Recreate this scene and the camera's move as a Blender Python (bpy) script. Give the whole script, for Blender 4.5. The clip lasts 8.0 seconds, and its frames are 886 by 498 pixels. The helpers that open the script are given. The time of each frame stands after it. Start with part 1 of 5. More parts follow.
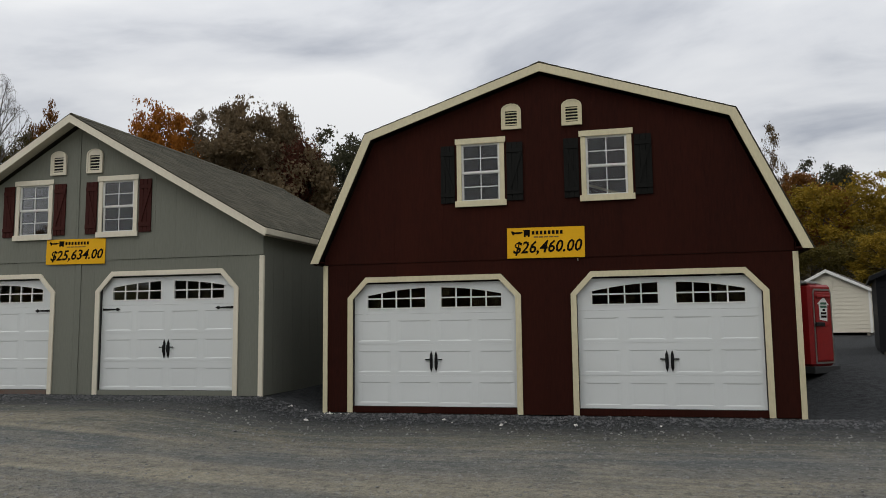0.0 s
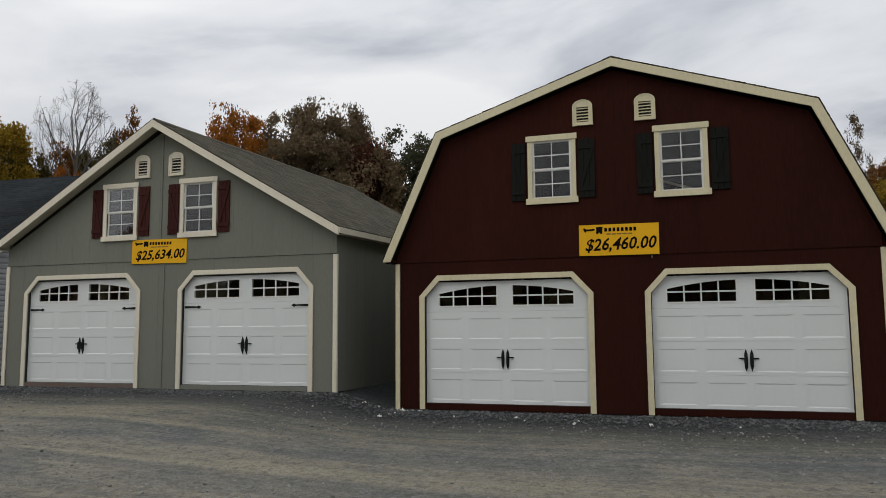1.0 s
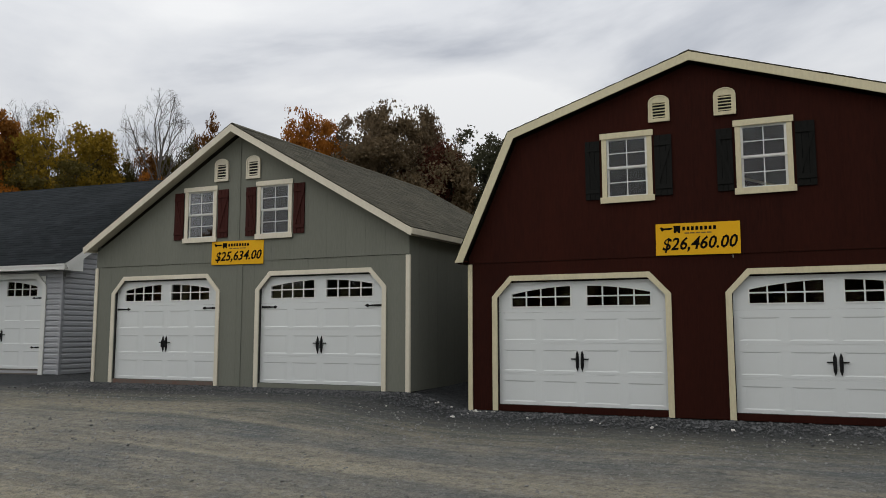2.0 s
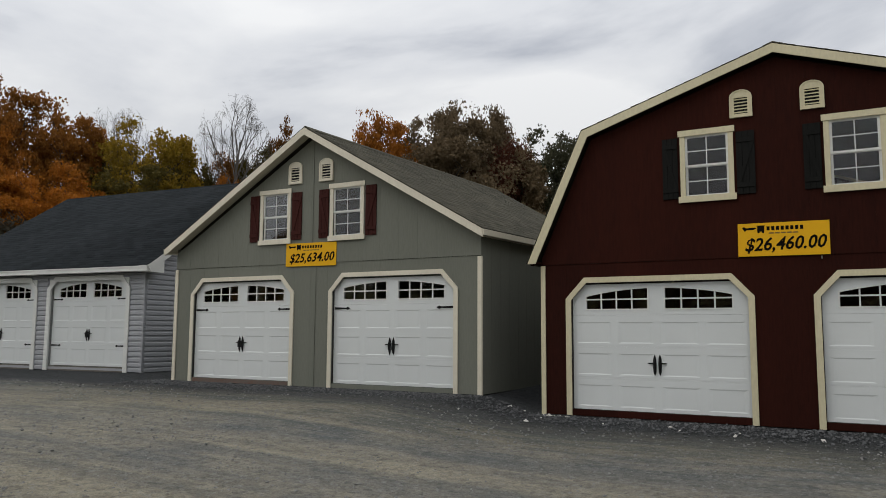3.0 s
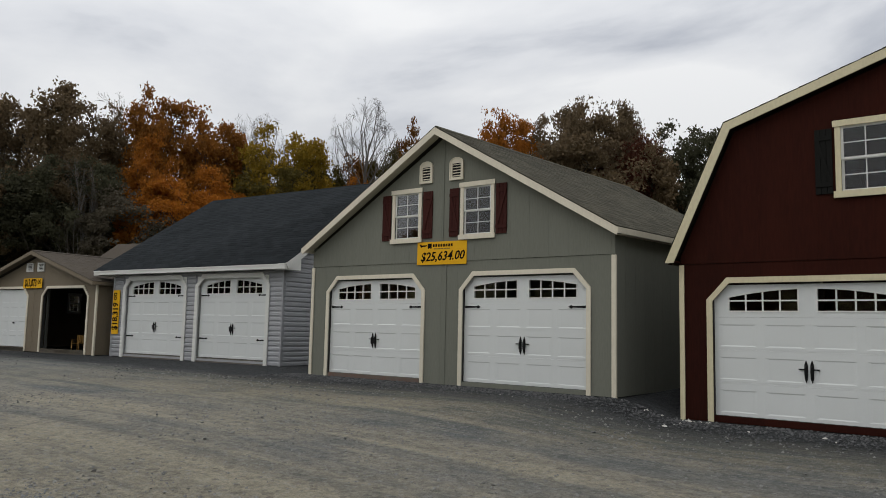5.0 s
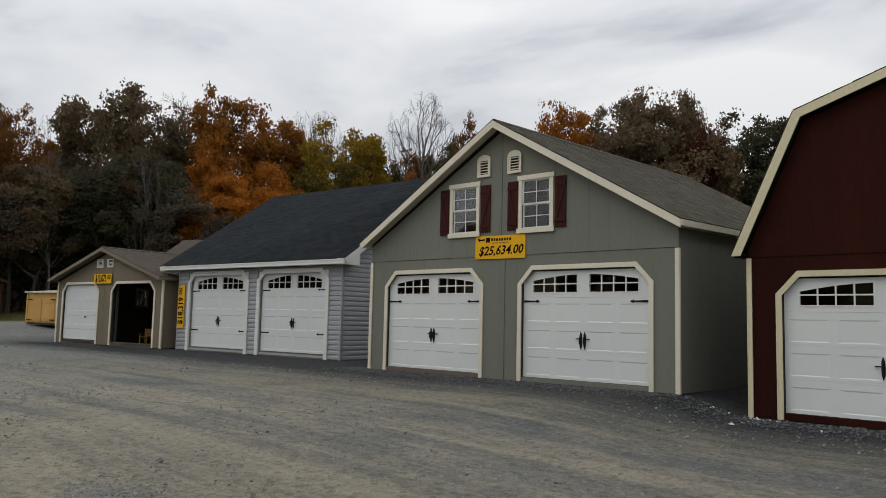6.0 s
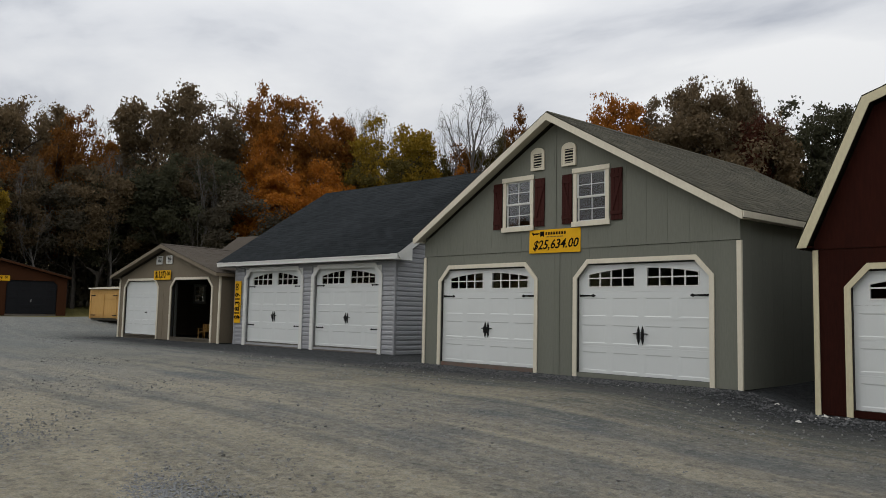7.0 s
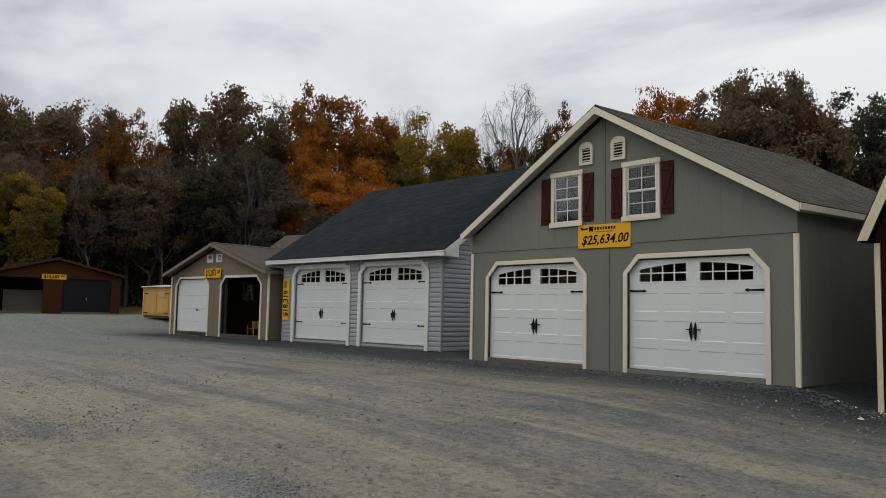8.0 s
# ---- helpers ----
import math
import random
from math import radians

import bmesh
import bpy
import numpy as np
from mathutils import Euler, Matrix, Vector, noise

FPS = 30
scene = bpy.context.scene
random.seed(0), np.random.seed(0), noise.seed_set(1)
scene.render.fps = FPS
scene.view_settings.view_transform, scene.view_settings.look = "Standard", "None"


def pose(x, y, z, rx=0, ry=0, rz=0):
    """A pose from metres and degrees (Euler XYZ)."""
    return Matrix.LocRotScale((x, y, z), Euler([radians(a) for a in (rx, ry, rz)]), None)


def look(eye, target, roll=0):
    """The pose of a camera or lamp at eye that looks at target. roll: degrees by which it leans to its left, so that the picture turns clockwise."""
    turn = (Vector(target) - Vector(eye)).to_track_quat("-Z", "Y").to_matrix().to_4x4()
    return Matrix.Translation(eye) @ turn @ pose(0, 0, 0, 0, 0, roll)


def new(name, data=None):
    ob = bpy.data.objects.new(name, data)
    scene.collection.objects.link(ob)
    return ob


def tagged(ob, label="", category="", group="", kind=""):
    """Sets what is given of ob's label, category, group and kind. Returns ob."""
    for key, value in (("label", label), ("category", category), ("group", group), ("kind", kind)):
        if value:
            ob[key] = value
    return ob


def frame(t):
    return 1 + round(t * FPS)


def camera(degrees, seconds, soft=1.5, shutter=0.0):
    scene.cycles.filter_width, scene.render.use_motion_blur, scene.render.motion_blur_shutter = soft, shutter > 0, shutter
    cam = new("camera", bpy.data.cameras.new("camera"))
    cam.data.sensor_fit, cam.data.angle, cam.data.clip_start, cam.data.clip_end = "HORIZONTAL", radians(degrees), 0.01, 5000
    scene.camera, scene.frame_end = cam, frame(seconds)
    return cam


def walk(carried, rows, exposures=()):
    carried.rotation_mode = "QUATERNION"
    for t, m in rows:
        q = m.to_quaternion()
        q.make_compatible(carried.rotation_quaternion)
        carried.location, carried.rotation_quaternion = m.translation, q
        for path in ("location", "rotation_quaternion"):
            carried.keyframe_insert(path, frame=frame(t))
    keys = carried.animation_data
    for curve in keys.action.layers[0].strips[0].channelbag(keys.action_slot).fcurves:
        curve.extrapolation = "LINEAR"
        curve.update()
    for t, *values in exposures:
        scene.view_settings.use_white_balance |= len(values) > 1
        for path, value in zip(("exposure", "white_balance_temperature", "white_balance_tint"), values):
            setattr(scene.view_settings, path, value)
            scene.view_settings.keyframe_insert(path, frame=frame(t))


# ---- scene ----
cam = camera(59.55, 8.0, soft=0.9)
PATH = [
    (0, 4.888, -12.157, 1.279, 13.33, 6.15, 0.61),
    (0.5, 4.872, -12.187, 1.272, 15.83, 6.09, 0.48),
    (1, 4.857, -12.194, 1.275, 18.41, 6.05, 0.40),
    (1.5, 4.843, -12.175, 1.266, 21.07, 6.10, 0.24),
    (3, 4.736, -12.051, 1.300, 28.82, 6.16, -0.31),
    (3.5, 4.692, -11.999, 1.318, 31.47, 6.18, -0.56),
    (4, 4.657, -12.006, 1.321, 33.80, 6.21, -0.84),
    (4.5, 4.616, -12.017, 1.311, 35.86, 6.15, -1.07),
    (5, 4.584, -12.040, 1.306, 37.93, 5.94, -1.24),
    (6.5, 4.467, -11.975, 1.310, 44.11, 5.19, -1.29),
    (7, 4.413, -11.987, 1.308, 45.88, 4.97, -1.23),
    (7.5, 4.363, -11.995, 1.287, 47.56, 4.85, -1.19),
    (8, 4.334, -12.041, 1.257, 49.08, 4.79, -1.18),
]
EXPOSURE = -0.24
walk(cam, [(t, pose(x, y, z, 90 + pitch, roll, yaw)) for t, x, y, z, yaw, pitch, roll in PATH], exposures=[(0.0, EXPOSURE)])

# ---- daylight: an overcast autumn sky ----
SUN_UP, SUN_TURN = 46.0, 232.0
world = bpy.data.worlds.new("overcast_sky")
scene.world = world
world.use_nodes = True
wn, wl = world.node_tree.nodes, world.node_tree.links
wn.clear()
w_out, w_bg = wn.new("ShaderNodeOutputWorld"), wn.new("ShaderNodeBackground")
w_co, w_sep = wn.new("ShaderNodeTexCoord"), wn.new("ShaderNodeSeparateXYZ")
w_add, w_div = wn.new("ShaderNodeMath"), wn.new("ShaderNodeVectorMath")
w_comb = wn.new("ShaderNodeCombineXYZ")
w_add.operation, w_add.inputs[1].default_value = "ADD", 0.16
w_abs = wn.new("ShaderNodeMath")
w_abs.operation = "ABSOLUTE"
w_div.operation = "DIVIDE"
wl.new(w_co.outputs["Generated"], w_sep.inputs[0])
wl.new(w_sep.outputs["Z"], w_abs.inputs[0])
wl.new(w_abs.outputs[0], w_add.inputs[0])
for i in range(3):
    wl.new(w_add.outputs[0], w_comb.inputs[i])
wl.new(w_co.outputs["Generated"], w_div.inputs[0])
wl.new(w_comb.outputs[0], w_div.inputs[1])
w_map = wn.new("ShaderNodeMapping")
w_map.inputs["Scale"].default_value = (0.75, 1.0, 0.4)
w_map.inputs["Location"].default_value = (0.9, 0.25, 0.0)
w_map.inputs["Rotation"].default_value = (0, 0, radians(28))
wl.new(w_div.outputs[0], w_map.inputs[0])
w_n1 = wn.new("ShaderNodeTexNoise")
w_n1.inputs["Scale"].default_value, w_n1.inputs["Detail"].default_value = 1.5, 7.0
w_n1.inputs["Roughness"].default_value, w_n1.inputs["Distortion"].default_value = 0.5, 0.35
wl.new(w_map.outputs[0], w_n1.inputs["Vector"])
w_ramp = wn.new("ShaderNodeValToRGB")
w_ramp.color_ramp.elements[0].position, w_ramp.color_ramp.elements[0].color = 0.33, (0.42, 0.445, 0.50, 1)
w_ramp.color_ramp.elements[1].position, w_ramp.color_ramp.elements[1].color = 0.62, (0.87, 0.875, 0.88, 1)
e = w_ramp.color_ramp.elements.new(0.46)
e.color = (0.70, 0.715, 0.745, 1)
wl.new(w_n1.outputs["Fac"], w_ramp.inputs[0])
w_sky = wn.new("ShaderNodeTexSky")
w_sky.sky_type, w_sky.sun_disc = "NISHITA", False
w_sky.sun_elevation, w_sky.sun_rotation = radians(SUN_UP), radians(SUN_TURN)
w_sc = wn.new("ShaderNodeVectorMath")
w_sc.operation = "SCALE"
w_sc.inputs["Scale"].default_value = 0.1
wl.new(w_sky.outputs[0], w_sc.inputs[0])
w_mix = wn.new("ShaderNodeMix")
w_mix.data_type = "RGBA"
w_mix.inputs["Factor"].default_value = 0.93
wl.new(w_sc.outputs[0], w_mix.inputs["A"])
wl.new(w_ramp.outputs[0], w_mix.inputs["B"])
w_zr = wn.new("ShaderNodeMapRange")
w_zr.inputs["From Min"].default_value, w_zr.inputs["From Max"].default_value = 0.05, 0.55
w_zr.inputs["To Min"].default_value, w_zr.inputs["To Max"].default_value = 0.66, 1.05
wl.new(w_abs.outputs[0], w_zr.inputs["Value"])
w_gr = wn.new("ShaderNodeVectorMath")
w_gr.operation = "SCALE"
wl.new(w_mix.outputs["Result"], w_gr.inputs[0])
wl.new(w_zr.outputs[0], w_gr.inputs["Scale"])
wl.new(w_gr.outputs[0], w_bg.inputs["Color"])
w_bg.inputs["Strength"].default_value = 1.40
wl.new(w_bg.outputs[0], w_out.inputs[0])

sun = new("sun", bpy.data.lights.new("sun", "SUN"))
sun.data.energy, sun.data.angle, sun.data.color = 0.7, radians(50), (1.0, 0.97, 0.92)
a, h = radians(SUN_TURN), radians(SUN_UP)
sun.matrix_world = look((30 * math.sin(a) * math.cos(h), 30 * math.cos(a) * math.cos(h), 30 * math.sin(h)), (0, 0, 0))


# ---- materials ----
def mat(name, col, col2=None, rough=0.6, grain=40.0, patch=0.7, bump=0.15, metal=0.0, stretch=(1, 1, 1), island=0.0, spec=0.5, fac=1.0):
    """A painted, wooden or mineral surface: two colours mixed by a broad and a fine noise, with fine relief."""
    m = bpy.data.materials.new(name)
    m.use_nodes = True
    n, l = m.node_tree.nodes, m.node_tree.links
    b = n["Principled BSDF"]
    b.inputs["Roughness"].default_value, b.inputs["Metallic"].default_value = rough, metal
    b.inputs["Specular IOR Level"].default_value = spec
    co, mp = n.new("ShaderNodeTexCoord"), n.new("ShaderNodeMapping")
    mp.inputs["Scale"].default_value = stretch
    l.new(co.outputs["Object"], mp.inputs[0])
    big, fine = n.new("ShaderNodeTexNoise"), n.new("ShaderNodeTexNoise")
    big.inputs["Scale"].default_value, big.inputs["Detail"].default_value = patch, 6
    fine.inputs["Scale"].default_value, fine.inputs["Detail"].default_value = grain, 4
    for t in (big, fine):
        l.new(mp.outputs[0], t.inputs["Vector"])
    add = n.new("ShaderNodeMath")
    add.operation = "ADD"
    l.new(big.outputs["Fac"], add.inputs[0])
    l.new(fine.outputs["Fac"], add.inputs[1])
    last = add
    if island:
        oi, ge = n.new("ShaderNodeObjectInfo"), n.new("ShaderNodeNewGeometry")
        s = n.new("ShaderNodeMath")
        s.operation = "ADD"
        l.new(oi.outputs["Random"], s.inputs[0])
        l.new(ge.outputs["Random Per Island"], s.inputs[1])
        k = n.new("ShaderNodeMath")
        k.operation = "MULTIPLY_ADD"
        k.inputs[1].default_value = island
        l.new(s.outputs[0], k.inputs[0])
        l.new(add.outputs[0], k.inputs[2])
        last = k
    rng = n.new("ShaderNodeMapRange")
    rng.inputs["From Min"].default_value = 0.7
    rng.inputs["From Max"].default_value = 1.3 + 1.6 * island
    l.new(last.outputs[0], rng.inputs["Value"])
    mix = n.new("ShaderNodeMix")
    mix.data_type = "RGBA"
    col2 = col2 or tuple(c * 0.8 for c in col)
    mix.inputs["A"].default_value, mix.inputs["B"].default_value = (*col2, 1), (*col, 1)
    l.new(rng.outputs[0], mix.inputs["Factor"])
    l.new(mix.outputs["Result"], b.inputs["Base Color"])
    if bump:
        bp = n.new("ShaderNodeBump")
        bp.inputs["Strength"].default_value, bp.inputs["Distance"].default_value = bump, 0.01
        l.new(fine.outputs["Fac"], bp.inputs["Height"])
        l.new(bp.outputs[0], b.inputs["Normal"])
    return m


def glass_mat(name, tint=(1, 1, 1)):
    m = bpy.data.materials.new(name)
    m.use_nodes = True
    n, l = m.node_tree.nodes, m.node_tree.links
    n.remove(n["Principled BSDF"])
    tr, gl, fr, mx = (n.new("ShaderNode" + k) for k in ("BsdfTransparent", "BsdfGlossy", "Fresnel", "MixShader"))
    tr.inputs[0].default_value = (*tint, 1)
    gl.inputs["Roughness"].default_value = 0.03
    fr.inputs[0].default_value = 1.44
    l.new(fr.outputs[0], mx.inputs[0])
    l.new(tr.outputs[0], mx.inputs[1])
    l.new(gl.outputs[0], mx.inputs[2])
    l.new(mx.outputs[0], n["Material Output"].inputs[0])
    return m


M = dict(
    red=mat("barn_red_siding", (0.037, 0.0094, 0.0057), (0.018, 0.0055, 0.0039), 0.8, 45, 1.1, 0.25, stretch=(1, 1, 0.12), island=0.15, spec=0.06),
    grey=mat("grey_siding", (0.182, 0.187, 0.152), (0.140, 0.144, 0.117), 0.75, 55, 0.8, 0.25, stretch=(1, 1, 0.12), island=0.15, spec=0.3),
    tan=mat("tan_siding", (0.20, 0.165, 0.115), (0.155, 0.125, 0.085), 0.75, 55, 0.8, 0.25, stretch=(1, 1, 0.12), island=0.15, spec=0.3),
    brown=mat("red_brown_siding", (0.062, 0.023, 0.009), (0.040, 0.015, 0.006), 0.75, 50, 0.8, 0.25, stretch=(1, 1, 0.12), island=0.15, spec=0.1),
    cream=mat("cream_trim", (0.65, 0.585, 0.385), (0.55, 0.49, 0.32), 0.6, 30, 1.5, 0.1, stretch=(1, 1, 0.4)),
    white=mat("white_trim", (0.74, 0.74, 0.70), (0.65, 0.65, 0.61), 0.5, 30, 1.5, 0.05),
    ivory=mat("ivory_trim", (0.72, 0.665, 0.53), (0.64, 0.585, 0.46), 0.55, 30, 1.5, 0.08, stretch=(1, 1, 0.4)),
    door=mat("white_door_steel", (0.69, 0.71, 0.695), (0.63, 0.65, 0.635), 0.42, 90, 0.9, 0.04),
    vinyl=mat("pale_vinyl_siding", (0.345, 0.35, 0.365), (0.29, 0.295, 0.31), 0.5, 60, 0.9, 0.06, island=0.12),
    black=mat("black_iron", (0.014, 0.014, 0.014), (0.008, 0.008, 0.008), 0.6, 80, 2, 0.2, spec=0.15),
    blackwood=mat("black_painted_wood", (0.014, 0.014, 0.013), (0.009, 0.009, 0.008), 0.7, 50, 1, 0.2, stretch=(1, 1, 0.1), spec=0.05),
    maroon=mat("maroon_painted_wood", (0.055, 0.0145, 0.011), (0.036, 0.010, 0.008), 0.7, 50, 1, 0.2, stretch=(1, 1, 0.1), spec=0.1),
    shingle=mat("grey_brown_shingle", (0.118, 0.110, 0.080), (0.033, 0.031, 0.024), 0.95, 90, 0.6, 0.6, island=0.7, spec=0.1),
    shingle_dark=mat("charcoal_shingle", (0.026, 0.030, 0.033), (0.006, 0.0075, 0.0085), 0.95, 90, 0.6, 0.6, island=0.7, spec=0.06),
    shingle_tan=mat("brown_shingle", (0.09, 0.075, 0.058), (0.055, 0.045, 0.036), 0.95, 90, 0.6, 0.6, island=0.4, spec=0.2),
    # near-black: the gloom inside the closed garages is put into this colour
    dark=mat("bare_interior_shade", (0.03, 0.028, 0.025), (0.018, 0.017, 0.015), 0.9, 20, 0.8, 0.2),
    charcoal=mat("charcoal_door_paint", (0.016, 0.0165, 0.0185), (0.011, 0.0115, 0.013), 0.6, 60, 0.9, 0.05, spec=0.08),
    yellow=mat("yellow_sign_board", (0.78, 0.42, 0.012), (0.74, 0.39, 0.008), 0.6, 60, 2.5, 0.02, spec=0.15),
    ink=mat("black_sign_ink", (0.008, 0.006, 0.004), None, 0.7, 60, 2, 0.0, spec=0.04),
    olive_ink=mat("faded_sign_ink", (0.20, 0.11, 0.01), None, 0.55, 60, 2, 0.0),
    honey=mat("honey_pine", (0.58, 0.34, 0.10), (0.46, 0.25, 0.065), 0.55, 22, 1.2, 0.2, stretch=(1, 1, 0.1), island=0.15),
    kiosk_red=mat("red_enamel", (0.27, 0.012, 0.012), (0.19, 0.009, 0.009), 0.4, 30, 1.4, 0.05, spec=0.3),
    chrome=mat("dull_chrome", (0.42, 0.42, 0.40), (0.30, 0.30, 0.29), 0.35, 60, 2, 0.05, metal=0.9),
    rubber=mat("black_plinth", (0.02, 0.02, 0.02), None, 0.8, 60, 2, 0.2),
    pale=mat("pale_cream_siding", (0.62, 0.58, 0.47), (0.55, 0.51, 0.41), 0.7, 50, 0.8, 0.1),
    green_ink=mat("green_print", (0.02, 0.10, 0.05), None, 0.5, 60, 2, 0.0),
    timber=mat("weathered_skid_timber", (0.16, 0.14, 0.11), (0.09, 0.08, 0.065), 0.85, 30, 1, 0.3, stretch=(0.1, 1, 1)),
    dirtyred=mat("rust_stain_board", (0.145, 0.075, 0.052), (0.12, 0.108, 0.092), 0.85, 30, 2.6, 0.2),
    bark=mat("tree_bark", (0.075, 0.062, 0.05), (0.04, 0.034, 0.028), 0.95, 14, 1.5, 0.6, stretch=(1, 1, 0.2)),
    palebark=mat("pale_grey_bark", (0.15, 0.135, 0.12), (0.085, 0.078, 0.07), 0.95, 14, 1.5, 0.4, stretch=(1, 1, 0.2)),
    glass=glass_mat("window_glass"),
    fresh=mat("fresh_blue_grey_stone", (0.25, 0.258, 0.26), (0.050, 0.052, 0.054), 0.9, 30, 1.5, 0.4, island=0.6),
    stone=mat("crushed_stone", (0.125, 0.127, 0.13), (0.030, 0.030, 0.031), 0.9, 30, 1.5, 0.4, island=0.6),
    loose=mat("loose_stone", (0.36, 0.355, 0.33), (0.085, 0.085, 0.084), 0.9, 30, 1.5, 0.4, island=0.6),
    pebble=mat("white_pebble", (0.62, 0.60, 0.56), (0.5, 0.48, 0.44), 0.8, 30, 1.5, 0.2),
)


def leaf_mat(name, col, col2):
    m = mat(name, col, col2, 0.75, 6.0, 0.35, 0.0, island=0.5, spec=0.2)
    n, l = m.node_tree.nodes, m.node_tree.links
    b = n["Principled BSDF"]
    tr, mx = n.new("ShaderNodeBsdfTranslucent"), n.new("ShaderNodeMixShader")
    l.new(b.inputs["Base Color"].links[0].from_socket, tr.inputs["Color"])
    mx.inputs[0].default_value = 0.35
    l.new(b.outputs[0], mx.inputs[1])
    l.new(tr.outputs[0], mx.inputs[2])
    l.new(mx.outputs[0], n["Material Output"].inputs[0])
    return m


LEAF = dict(
    amber=leaf_mat("amber_leaves", (0.31, 0.125, 0.020), (0.105, 0.047, 0.012)),
    orange=leaf_mat("orange_leaves", (0.46, 0.165, 0.016), (0.19, 0.070, 0.011)),
    rust=leaf_mat("rust_leaves", (0.27, 0.112, 0.022), (0.085, 0.040, 0.012)),
    gold=leaf_mat("gold_leaves", (0.36, 0.225, 0.018), (0.085, 0.075, 0.014)),
    olive=leaf_mat("olive_leaves", (0.125, 0.095, 0.018), (0.045, 0.040, 0.012)),
    # dull, shade and green are raised and greyed: distance haze put into the colour
    dull=leaf_mat("dull_brown_leaves", (0.185, 0.130, 0.070), (0.092, 0.069, 0.042)),
    shade=leaf_mat("shaded_brush_leaves", (0.145, 0.122, 0.085), (0.075, 0.066, 0.048)),
    green=leaf_mat("dark_green_leaves", (0.080, 0.078, 0.042), (0.042, 0.043, 0.026)),
    crimson=leaf_mat("crimson_leaves", (0.13, 0.040, 0.020), (0.055, 0.022, 0.013)),
)


# ---- mesh helpers ----
def part(name, bm, material, parent=None, label="", kind=""):
    me = bpy.data.meshes.new(name)
    bm.normal_update()
    bm.to_mesh(me)
    bm.free()
    me.materials.append(material)
    ob = new(name, me)
    ob.parent = parent
    if label:
        ob["label"] = label
    if kind:
        ob["kind"] = kind
    return ob


def thing(name, m, label, category, group="", kind=""):
    ob = new(name)
    ob.empty_display_size = 0.2
    ob.matrix_world = m
    return tagged(ob, label, category, group, kind)


def box(bm, x0, x1, y0, y1, z0, z1, bevel=0.0, m=None):
    v = [bm.verts.new((x, y, z)) for x in (x0, x1) for y in (y0, y1) for z in (z0, z1)]
    fs = [bm.faces.new([v[i] for i in q]) for q in ((0, 1, 3, 2), (4, 6, 7, 5), (0, 4, 5, 1), (2, 3, 7, 6), (0, 2, 6, 4), (1, 5, 7, 3))]
    if bevel:
        es = list({e for f in fs for e in f.edges})
        r = bmesh.ops.bevel(bm, geom=es, offset=bevel, segments=1, affect="EDGES")
        v = list({w for f in r["faces"] for w in f.verts} | {w for w in v if w.is_valid})
    if m is not None:
        bmesh.ops.transform(bm, matrix=m, verts=v)
    return bm


def boxed(*a, **k):
    return box(bmesh.new(), *a, **k)


def prism(bm, outline, y0, y1, holes=()):
    """A slab in the x-z plane between y0 and y1, with holes cut right through."""
    loops = [[Vector((u, 0, z)) for u, z in lp] for lp in (outline, *holes)]
    flat = [p for lp in loops for p in lp]
    from_tri = tess([[Vector((p.x, p.z, 0)) for p in lp] for lp in loops])
    f = [bm.verts.new((p.x, y0, p.z)) for p in flat]
    b = [bm.verts.new((p.x, y1, p.z)) for p in flat]
    for t in from_tri:
        p = [flat[i] for i in t]
        ccw = (p[1].x - p[0].x) * (p[2].z - p[0].z) - (p[1].z - p[0].z) * (p[2].x - p[0].x)
        if abs(ccw) < 1e-9:
            continue
        t = t if ccw > 0 else t[::-1]
        bm.faces.new([f[i] for i in t])
        bm.faces.new([b[i] for i in t[::-1]])
    k = 0
    for lp in loops:
        n = len(lp)
        for i in range(n):
            j = (i + 1) % n
            bm.faces.new((f[k + i], b[k + i], b[k + j], f[k + j]))
        k += n
    bmesh.ops.recalc_face_normals(bm, faces=bm.faces)
    return bm


def tess(loops):
    from mathutils import geometry
    return geometry.tessellate_polygon(loops)


def tube(bm, pts, radii, sides=6):
    rings = []
    for i, p in enumerate(pts):
        d = (pts[min(i + 1, len(pts) - 1)] - pts[max(i - 1, 0)]).normalized()
        s = d.orthogonal().normalized()
        t = d.cross(s)
        rings.append([bm.verts.new(p + radii[i] * (math.cos(6.2832 * k / sides) * s + math.sin(6.2832 * k / sides) * t)) for k in range(sides)])
    for r0, r1 in zip(rings, rings[1:]):
        for k in range(sides):
            bm.faces.new((r0[k], r0[(k + 1) % sides], r1[(k + 1) % sides], r1[k]))
    bm.faces.new(rings[-1])
    bm.faces.new(rings[0][::-1])


